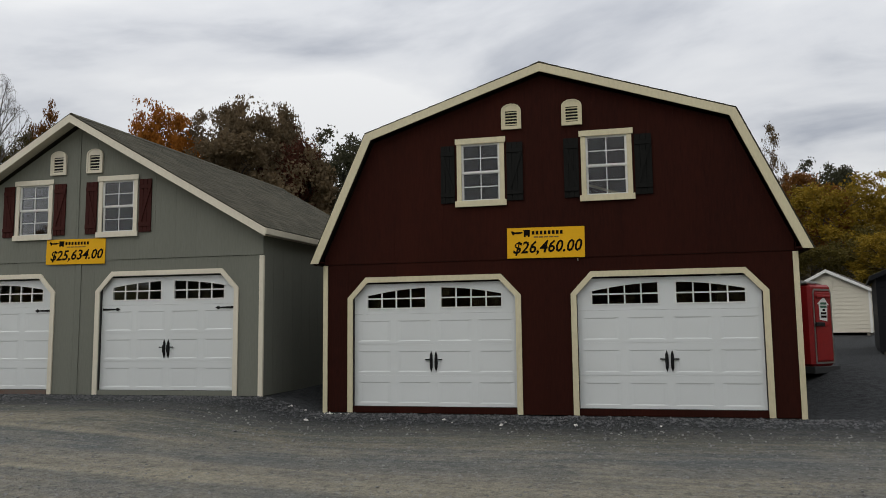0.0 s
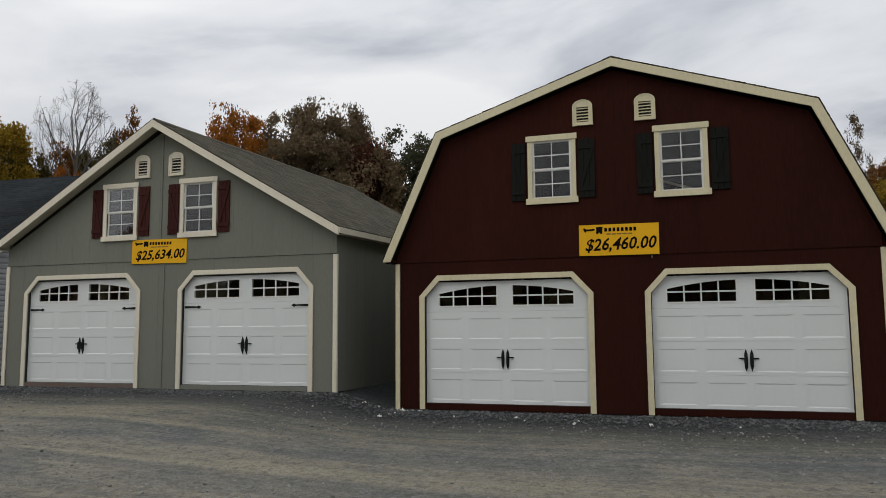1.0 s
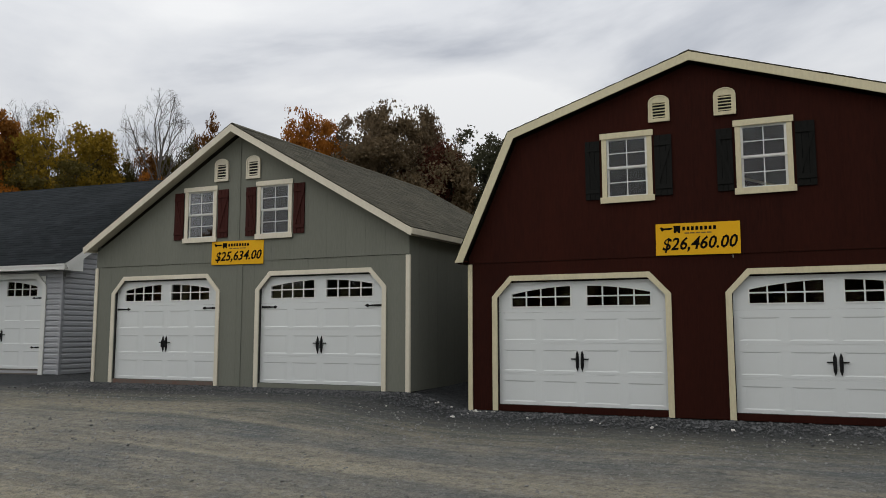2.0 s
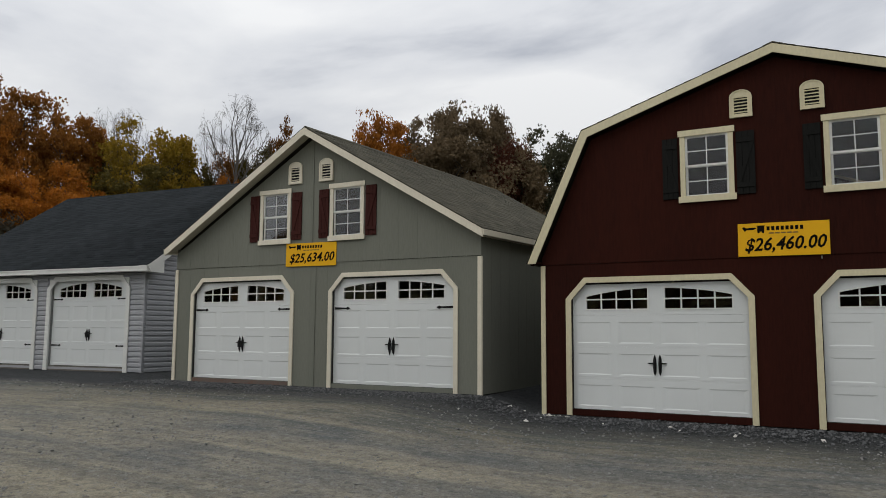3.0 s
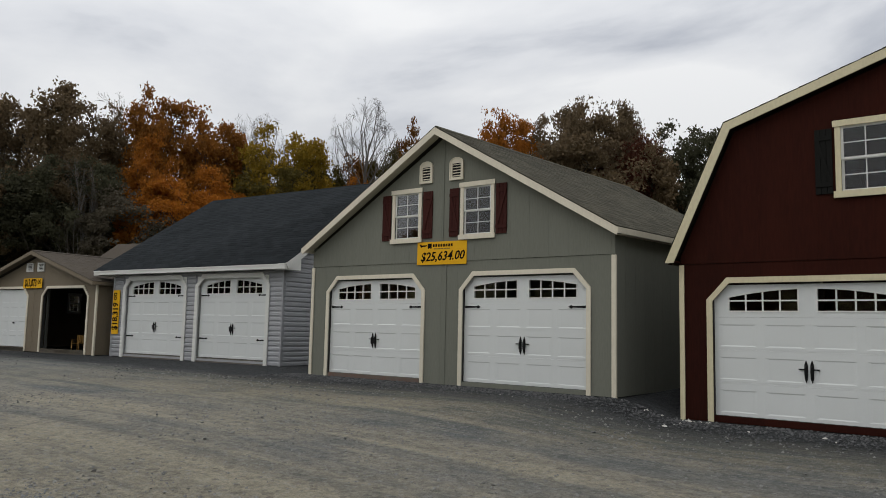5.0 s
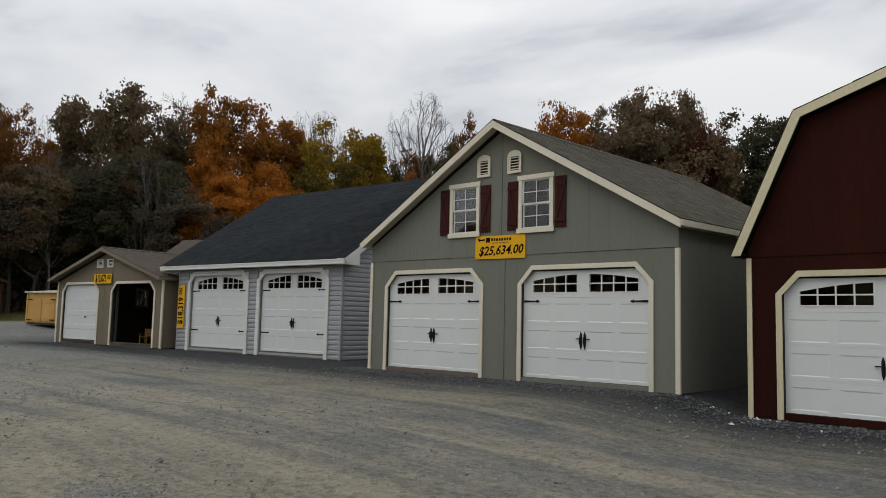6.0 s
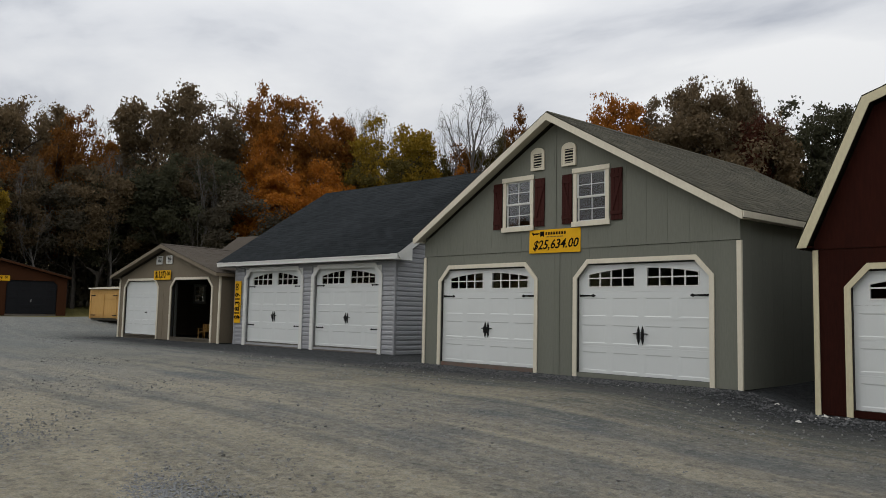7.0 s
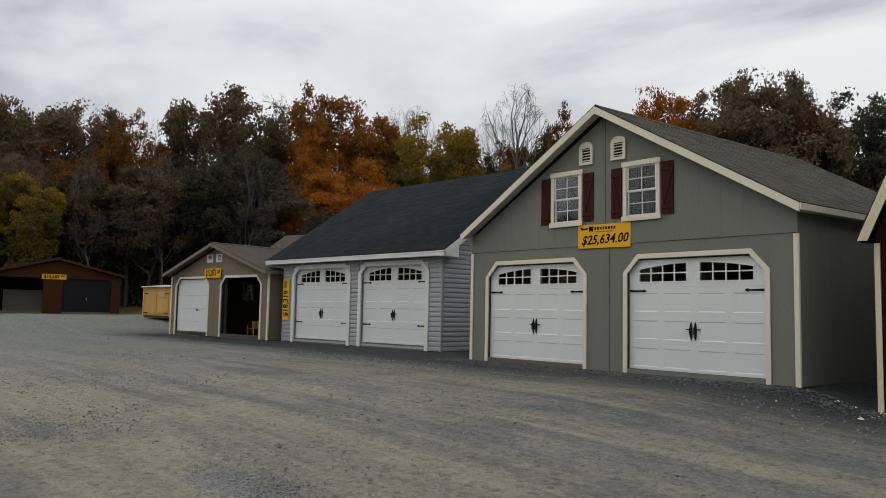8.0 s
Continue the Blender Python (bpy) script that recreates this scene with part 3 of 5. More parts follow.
def gable_building(m, label, W, D, base, profile, over, wall_mat, trim, rake_w, roof_mat, holes, band=None, roof_near=0, slopes=(-1, 1), floor=True, corner=0.085, name="garage", back_holes=(), flat_ends=False, rake_trim=None, near_first=None, left_hole=None, roof_tilt=0.0, soffit_mat=None):
    """A garage or shed with its gable to the front: four walls, grooved siding, trims, roof. profile: (u, z) along the roof's top edge."""
    g = thing(name, m, label, "building", "display buildings")
    th = 0.16
    rise = 0.10 if roof_tilt else 0.0
    under = [(u, z) for u, z in offset_line(profile, th)]
    def zr(u):
        return top_at(under, u)
    inner = [(0.0, zr(0.0))] + [p for p in under if 0.02 < p[0] < W - 0.02] + [(W, zr(W))]
    hl = [[(a, c), (b, c), (b, d), (a, d)] for a, b, c, d in holes]
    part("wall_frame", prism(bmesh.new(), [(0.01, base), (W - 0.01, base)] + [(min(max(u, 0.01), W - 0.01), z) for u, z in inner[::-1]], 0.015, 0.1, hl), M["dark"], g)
    bl = [[(a, c), (b, c), (b, d), (a, d)] for a, b, c, d in back_holes]
    part("wall", prism(bmesh.new(), [(0, base), (W, base)] + inner[::-1], D - 0.1, D, bl), wall_mat, g)
    sides = [part("wall", boxed(x0, x1, 0.1, D - 0.1, base, (zr(0.0) if x0 == 0 else zr(W)) + rise), wall_mat, g) for x0, x1 in ((0, 0.09), (W - 0.09, W))]
    if left_hole:
        a, b, c, d = left_hole
        bm = prism(bmesh.new(), [(0.1, base), (D - 0.1, base), (D - 0.1, zr(0.0)), (0.1, zr(0.0))], -0.09, 0.0, [[(a, c), (b, c), (b, d), (a, d)]])
        bmesh.ops.transform(bm, matrix=pose(0, 0, 0, 0, 0, 90), verts=bm.verts)
        bm.to_mesh(sides[0].data)
        bm.free()
    if floor:
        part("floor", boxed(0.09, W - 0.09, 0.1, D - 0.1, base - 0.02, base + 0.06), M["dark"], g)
    if band:
        siding(g, wall_mat, 0, W, base, band, 0.014, [h for h in holes], name="siding_panel")
        siding(g, wall_mat, -0.013, W + 0.013, band + 0.006, inner, 0.002, [h for h in holes], name="siding_panel")
    else:
        siding(g, wall_mat, 0, W, base, inner, 0.014, holes)
    # side walls' sheets
    rz = {0: zr(0.0), 1: zr(W)}
    for s in (0, 1):
        siding(sides[s], wall_mat, 0, D, base, rz[s] + rise, 0.0, [(D - left_hole[1], D - left_hole[0], *left_hole[2:])] if left_hole and s == 0 else (), place=pose(W if s else 0, 0 if s else D, 0, 0, 0, 90 if s else -90))
    # corner boards
    zt = (band or zr(0.0)) - 0.01
    for x0 in (-0.016, W - corner + 0.016):
        part("corner_board", boxed(x0, x0 + corner, -0.028, -0.002, base - 0.015, zt, bevel=0.003), trim, g)
    for x0 in (-0.034, W + 0.0145):
        part("corner_board", boxed(x0, x0 + 0.019, -0.028, 0.022, base - 0.015, zt, bevel=0.003), trim, g)
    # roof, which climbs a little towards the back where roof_tilt says so
    y0, y1 = -over, D + over
    before = set(g.children)
    tilt = Matrix.Translation((0, y0, profile[len(profile) // 2][1])) @ pose(0, 0, 0, roof_tilt) @ Matrix.Translation((0, -y0, -profile[len(profile) // 2][1]))
    roof = part("roof", prism(bmesh.new(), profile + offset_line(profile, 0.05)[::-1], y0, y1), roof_mat, g, "")
    rake_boards(g, offset_line(profile, 0.012), rake_w, y0 - 0.024, y0 - 0.002, rake_trim or trim, flat_ends)
    rake_boards(g, offset_line(profile, 0.012), rake_w, y1 + 0.002, y1 + 0.024, rake_trim or trim, flat_ends)
    part("soffit", prism(bmesh.new(), offset_line(profile, 0.055) + offset_line(profile, 0.075)[::-1], y0, -0.014), soffit_mat or wall_mat, g)
    for i, s in ((0, -1), (-1, 1)):
        u, z = profile[i]
        if flat_ends:
            part("eave_soffit", boxed(min(u - s * 0.05, 0 if s < 0 else W), max(u - s * 0.05, 0 if s < 0 else W), y0, y1, z + 0.004, z + 0.02), wall_mat, g)
            continue
        part("fascia_board", boxed(u - 0.022 if s < 0 else u + 0.002, u - 0.002 if s < 0 else u + 0.022, y0 - 0.024, y1 + 0.024, z - 0.115, z - 0.012), rake_trim or trim, g)
        part("eave_soffit", boxed(min(u, 0 if s < 0 else W), max(u, 0 if s < 0 else W), 0.0, y1, z - 0.115, z - 0.10), rake_trim or trim, g)
    half = len(profile) // 2
    for i in range(len(profile) - 1):
        s = -1 if i < half else 1
        if s not in slopes:
            continue
        p0, p1 = (profile[i], profile[i + 1]) if s < 0 else (profile[i + 1], profile[i])
        ln = math.dist(p0, p1)
        shingles(roof, slope_pose(p0, p1, y0 - 0.02, y1 + 0.02, s), y1 - y0 + 0.04, ln, roof_mat, roof_near, near_first)
    pk = profile[half]
    part("ridge_cap", prism(bmesh.new(), [(pk[0] - 0.14, top_at(profile, pk[0] - 0.14) + 0.014), (pk[0], pk[1] + 0.014), (pk[0] + 0.14, top_at(profile, pk[0] + 0.14) + 0.014), (pk[0] + 0.14, top_at(profile, pk[0] + 0.14) + 0.026), (pk[0], pk[1] + 0.028), (pk[0] - 0.14, top_at(profile, pk[0] - 0.14) + 0.026)][::-1], y0 + 0.01, y1 - 0.01), roof_mat, g)
    if roof_tilt:
        for ob in set(g.children) - before:
            ob.matrix_local = tilt
    return g


# ---- the ground ----
def smooth(a, b, x):
    t = min(max((x - a) / (b - a), 0.0), 1.0)
    return t * t * (3 - 2 * t)


def ground_z(x, y):
    ease = 0.6 * max(0.0, -y - 0.2)
    base = 0.25 * smooth(0.05 + ease, -1.15 - ease, x) + 0.58 * smooth(-26.5, -33.0, x)
    z = base - 0.30 * smooth(-0.8, -12.0, y)
    z += (0.50 * smooth(0.5, 5.0, y) + 0.85 * smooth(4.0, 34.0, y)) * smooth(7.6, 9.0, x)
    z += (0.16 * smooth(0.5, 8.0, y) + 0.75 * smooth(10.0, 40.0, y)) * (1 - smooth(7.6, 9.0, x))
    z += 1.0 * smooth(50.0, 75.0, math.hypot(x - 5, y + 12)) + 11.0 * smooth(74.0, 150.0, math.hypot(x - 5, y + 12))
    return z - 0.012


def axis(marks):
    out = []
    for a, b, s in marks:
        n = max(1, round((b - a) / s))
        out += [a + (b - a) * i / n for i in range(n)]
    return out + [marks[-1][1]]


gx = axis([(-900, -120, 60), (-120, -50, 3.5), (-50, -28, 1.0), (-28, 14, 0.35), (14, 60, 2), (60, 120, 6), (120, 900, 60)])
gy = axis([(-900, -100, 60), (-100, -16, 4), (-16, 3, 0.35), (3, 14, 0.8), (14, 60, 2.5), (60, 120, 6), (120, 900, 60)])
gv = []
for y in gy:
    for x in gx:
        k = 0.022 * noise.noise((x * 0.35, y * 0.6, 0.3)) + 0.008 * noise.noise((x * 1.7, y * 2.3, 5.1))
        near_wall = 1.0 if y < -0.6 else 0.3
        gv.append((x, y, ground_z(x, y) + k * near_wall))
nx = len(gx)
gf = [(j * nx + i, j * nx + i + 1, (j + 1) * nx + i + 1, (j + 1) * nx + i) for j in range(len(gy) - 1) for i in range(nx - 1)]
gme = bpy.data.meshes.new("ground")
gme.from_pydata(gv, [], gf)
for p in gme.polygons:
    p.use_smooth = True


def ground_material():
    m = bpy.data.materials.new("gravel_yard")
    m.use_nodes = True
    n, l = m.node_tree.nodes, m.node_tree.links
    b = n["Principled BSDF"]
    b.inputs["Roughness"].default_value = 0.95
    b.inputs["Specular IOR Level"].default_value = 0.15
    co = n.new("ShaderNodeTexCoord")

    def tex(scale, detail, st=(1, 1, 1), rot=0.0, kind="ShaderNodeTexNoise", rough=0.55):
        mp = n.new("ShaderNodeMapping")
        mp.inputs["Scale"].default_value = st
        mp.inputs["Rotation"].default_value = (0, 0, rot)
        l.new(co.outputs["Object"], mp.inputs[0])
        t = n.new(kind)
        t.inputs["Scale"].default_value = scale
        if kind == "ShaderNodeTexNoise":
            t.inputs["Detail"].default_value = detail
            t.inputs["Roughness"].default_value = rough
        l.new(mp.outputs[0], t.inputs["Vector"])
        return t

    def mixc(fac, a, bcol, blend="MIX"):
        k = n.new("ShaderNodeMix")
        k.data_type, k.blend_type = "RGBA", blend
        for s, v in (("Factor", fac), ("A", a), ("B", bcol)):
            if isinstance(v, tuple):
                k.inputs[s].default_value = (*v, 1)
            elif isinstance(v, float):
                k.inputs[s].default_value = v
            else:
                l.new(v, k.inputs[s])
        return k.outputs["Result"]

    def rng(v, a, c, lo=0.0, hi=1.0):
        r = n.new("ShaderNodeMapRange")
        for s, x in zip(("From Min", "From Max", "To Min", "To Max"), (a, c, lo, hi)):
            r.inputs[s].default_value = x
        l.new(v, r.inputs["Value"])
        return r.outputs[0]

    tracks = tex(1.0, 8, (0.10, 1.1, 1), radians(-9), rough=0.62)
    tracks2 = tex(1.0, 8, (0.22, 2.6, 1), radians(-15), rough=0.65)
    blot = tex(0.7, 9, rough=0.68)
    grit = tex(38.0, 5, rough=0.7)
    cell = tex(26.0, 0, kind="ShaderNodeTexVoronoi")
    s = n.new("ShaderNodeMath")
    s.operation = "ADD"
    l.new(tracks.outputs["Fac"], s.inputs[0])
    l.new(tracks2.outputs["Fac"], s.inputs[1])
    s2 = n.new("ShaderNodeMath")
    s2.operation = "ADD"
    l.new(s.outputs[0], s2.inputs[0])
    l.new(blot.outputs["Fac"], s2.inputs[1])
    sx = n.new("ShaderNodeSeparateXYZ")
    l.new(co.outputs["Object"], sx.inputs[0])
    s3 = n.new("ShaderNodeMath")
    s3.operation = "ADD"
    l.new(s2.outputs[0], s3.inputs[0])
    l.new(rng(sx.outputs["X"], 5.0, -3.0, -0.10, 0.10), s3.inputs[1])
    dust = rng(s3.outputs[0], 1.38, 1.64)
    fresh = rng(sx.outputs["X"], -3.5, 4.0, 1.0, 0.0)
    col = mixc(dust, (0.155, 0.166, 0.165), (0.45, 0.405, 0.30))
    # bands worn by wheels: dark olive beside the verge, blue-grey loose stone, then pale dust
    band = n.new("ShaderNodeMath")
    band.operation = "MULTIPLY_ADD"
    band.inputs[1].default_value = -0.12
    l.new(sx.outputs["X"], band.inputs[0])
    l.new(sx.outputs["Y"], band.inputs[2])
    sway = n.new("ShaderNodeMath")
    sway.operation = "MULTIPLY_ADD"
    sway.inputs[1].default_value = 1.8
    l.new(tracks.outputs["Fac"], sway.inputs[0])
    l.new(band.outputs[0], sway.inputs[2])
    belt = n.new("ShaderNodeValToRGB")
    stops = belt.color_ramp.elements
    stops[0].position, stops[0].color = 0.0, (0.42, 0.378, 0.285, 1)
    stops[1].position, stops[1].color = 1.0, (0.075, 0.078, 0.076, 1)
    for at, c in ((0.20, (0.39, 0.355, 0.275)), (0.32, (0.25, 0.25, 0.235)), (0.42, (0.40, 0.362, 0.28)), (0.53, (0.185, 0.196, 0.198)), (0.66, (0.20, 0.188, 0.138)), (0.80, (0.115, 0.112, 0.088))):
        stops.new(at).color = (*c, 1)
    l.new(rng(sway.outputs[0], -7.8, 0.4), belt.inputs[0])
    col = mixc(0.5, col, belt.outputs[0])
    ruts = tex(1.0, 6, (0.15, 2.1, 1), radians(-8), rough=0.68)
    col = mixc(rng(ruts.outputs["Fac"], 0.50, 0.70, 0.0, 0.36), col, (0.12, 0.132, 0.134))
    col = mixc(rng(ruts.outputs["Fac"], 0.48, 0.32, 0.0, 0.34), col, (0.50, 0.45, 0.34))
    # the far end of the yard is cleaner, bluish stone
    col = mixc(rng(sx.outputs["X"], -7.0, -22.0, 0.0, 0.75), col, (0.25, 0.265, 0.255))
    grit2 = tex(9.0, 6, rough=0.75)
    gsum = n.new("ShaderNodeMath")
    gsum.operation = "ADD"
    l.new(grit.outputs["Fac"], gsum.inputs[0])
    l.new(grit2.outputs["Fac"], gsum.inputs[1])
    col = mixc(fresh, mixc(0.08, col, (0.07, 0.072, 0.072)), col)
    gritf = rng(gsum.outputs[0], 0.78, 1.16)
    col = mixc(gritf, mixc(0.48, col, (0.045, 0.046, 0.042)), col)
    cellc = rng(cell.outputs["Color"], 0.66, 1.0, 0.0, 0.5)
    col = mixc(cellc, col, (0.36, 0.36, 0.345))
    chip = tex(17.0, 0, kind="ShaderNodeTexVoronoi")
    col = mixc(rng(chip.outputs["Color"], 0.66, 0.95, 0.0, 0.5), col, (0.075, 0.078, 0.08))
    # coarse dark stone along the fronts and between the buildings
    sep = n.new("ShaderNodeSeparateXYZ")
    l.new(co.outputs["Object"], sep.inputs[0])
    wob = n.new("ShaderNodeMath")
    wob.operation = "MULTIPLY_ADD"
    wob.inputs[1].default_value = 1.6
    l.new(blot.outputs["Fac"], wob.inputs[0])
    l.new(sep.outputs["Y"], wob.inputs[2])
    edge = rng(wob.outputs[0], -2.1, -0.25)
    side = rng(sep.outputs["X"], -29.0, -25.5)
    both = n.new("ShaderNodeMath")
    both.operation = "MULTIPLY"
    l.new(edge, both.inputs[0])
    l.new(side, both.inputs[1])
    edge = both.outputs[0]
    dark = mixc(gritf, (0.016, 0.017, 0.018), (0.068, 0.072, 0.074))
    col = mixc(edge, col, dark)
    # rough grass beyond the yard, where the woods begin
    far = n.new("ShaderNodeVectorMath")
    far.operation = "LENGTH"
    mid = n.new("ShaderNodeVectorMath")
    mid.operation = "SUBTRACT"
    mid.inputs[1].default_value = (5, -12, 0)
    l.new(co.outputs["Object"], mid.inputs[0])
    l.new(mid.outputs[0], far.inputs[0])
    f2 = n.new("ShaderNodeMath")
    f2.operation = "MULTIPLY_ADD"
    f2.inputs[1].default_value = 8.0
    l.new(blot.outputs["Fac"], f2.inputs[0])
    l.new(far.outputs["Value"], f2.inputs[2])
    gr = rng(f2.outputs[0], 49.5, 52.0)
    grass = mixc(gritf, (0.06, 0.06, 0.02), (0.17, 0.145, 0.045))
    col = mixc(gr, col, grass)
    l.new(col, b.inputs["Base Color"])
    hsum = n.new("ShaderNodeMath")
    hsum.operation = "MULTIPLY_ADD"
    hsum.inputs[1].default_value = 0.6
    l.new(cell.outputs["Distance"], hsum.inputs[0])
    l.new(grit.outputs["Fac"], hsum.inputs[2])
    bp = n.new("ShaderNodeBump")
    bp.inputs["Strength"].default_value, bp.inputs["Distance"].default_value = 1.0, 0.05
    l.new(hsum.outputs[0], bp.inputs["Height"])
    l.new(bp.outputs[0], b.inputs["Normal"])
    return m


gme.materials.append(ground_material())
tagged(new("ground", gme), "grey crushed-gravel yard with dusty tyre tracks", "ground", kind="structure")


# ---- the dark red barn-roofed garage ----
RW = 7.32
red_profile = [(-0.225, 2.44), (0.735, 4.585), (3.66, 5.55), (6.585, 4.585), (7.545, 2.44)]
red_windows = [(2.275, 3.055, 3.30, 4.40), (4.27, 5.05, 3.30, 4.40)]
red_doors = [(0.515, 3.155), (4.17, 6.81)]
red_holes = [(a - 0.03, b + 0.03, 0.10, 2.10) for a, b in red_doors] + [(a + 0.06, b - 0.06, c + 0.06, d - 0.06) for a, b, c, d in red_windows]
red = gable_building(Matrix.Identity(4), "dark red gambrel-roofed two-door garage with cream trim", RW, 9.6, 0.0, red_profile, 0.14, M["red"], M["cream"], 0.128, M["shingle"], red_holes, band=2.415, slopes=(-1, 1), flat_ends=True, corner=0.06)
for a, b in red_doors:
    garage_door(red, M["door"], a - 0.026, b + 0.026, 0.103, 2.085, 0.06, arch=0.12)
    door_casing(red, a - 0.12, b + 0.12, 0.0, 2.195, 0.34, 0.088, -0.026, -0.002, M["cream"], M["red"])
for a, b, c, d in red_windows:
    sash_window(red, a, b, c, d, -0.012, M["cream"])
    shutter(red, a - 0.27, a - 0.035, c + 0.06, d - 0.09, -0.012, M["blackwood"], "black painted board shutter", -1)
    shutter(red, b + 0.035, b + 0.30, c + 0.06, d - 0.09, -0.012, M["blackwood"], "black painted board shutter", 1)
for a in (3.02, 3.985):
    gable_vent(red, a, a + 0.32, 4.52, 4.94, -0.012, M["cream"])
part("hook", boxed(4.17, 4.185, -0.05, -0.012, 2.36, 2.40, bevel=0.003), M["chrome"], red)
price_sign(pose(3.683, -0.016, 2.667, 0, 0.5, 0), 1.215, 0.485, "$26,460.00", "yellow price board on the dark red barn garage")

# ---- the grey garage ----
GW = 7.356
grey_at = pose(-8.51, -0.04, 0.247, 0, 0, 0.29)
grey_profile = [(-0.15, 2.83), (3.65, 5.065), (7.52, 2.83)]
grey_windows = [(2.345, 3.135, 2.815, 3.915), (4.115, 4.91, 2.815, 3.915)]
grey_doors = [(0.565, 3.145), (4.225, 6.805)]
grey_holes = [(a - 0.03, b + 0.03, 0.08, 2.085) for a, b in grey_doors] + [(a + 0.06, b - 0.06, c + 0.06, d - 0.06) for a, b, c, d in grey_windows]
grey = gable_building(grey_at, "grey two-door gable garage with ivory trim and maroon shutters", GW, 8.5, 0.0, grey_profile, 0.29, M["grey"], M["ivory"], 0.122, M["shingle"], grey_holes, band=2.39, roof_near=300, slopes=(1, -1), corner=0.065, roof_tilt=1.45, soffit_mat=M["ivory"], near_first=lambda p: p[0] + p[1])
for a, b in grey_doors:
    garage_door(grey, M["door"], a - 0.026, b + 0.026, 0.084, 2.07, 0.06, straps=(0.715,), arch=0.10)
    door_casing(grey, a - 0.115, b + 0.115, 0.0, 2.18, 0.34, 0.085, -0.026, -0.002, M["ivory"], M["grey"])
    part("threshold_board", boxed(a, b, -0.006, -0.001, 0.0, 0.078), M["grey"] if a > 2 else M["dirtyred"], grey)
for a, b, c, d in grey_windows:
    sash_window(grey, a, b, c, d, -0.012, M["ivory"])
    shutter(grey, a - 0.27, a - 0.035, c + 0.06, d - 0.08, -0.012, M["maroon"], "maroon painted board shutter", -1)
    shutter(grey, b + 0.035, b + 0.285, c + 0.06, d - 0.08, -0.012, M["maroon"], "maroon painted board shutter", 1)
for a in (3.075, 3.84):
    gable_vent(grey, a, a + 0.335, 4.0, 4.455, -0.012, M["ivory"])
part("seam_batten", boxed(3.755, 3.79, -0.013, 0.0, 0.0, 2.385), M["grey"], grey)
part("seam_batten", boxed(3.66, 3.70, -0.026, -0.0125, 2.40, 4.84), M["grey"], grey)
price_sign(grey_at @ pose(3.665, -0.016, 2.567, 0, 0.6, 0), 1.235, 0.46, "$25,634.00", "yellow price board on the grey garage")


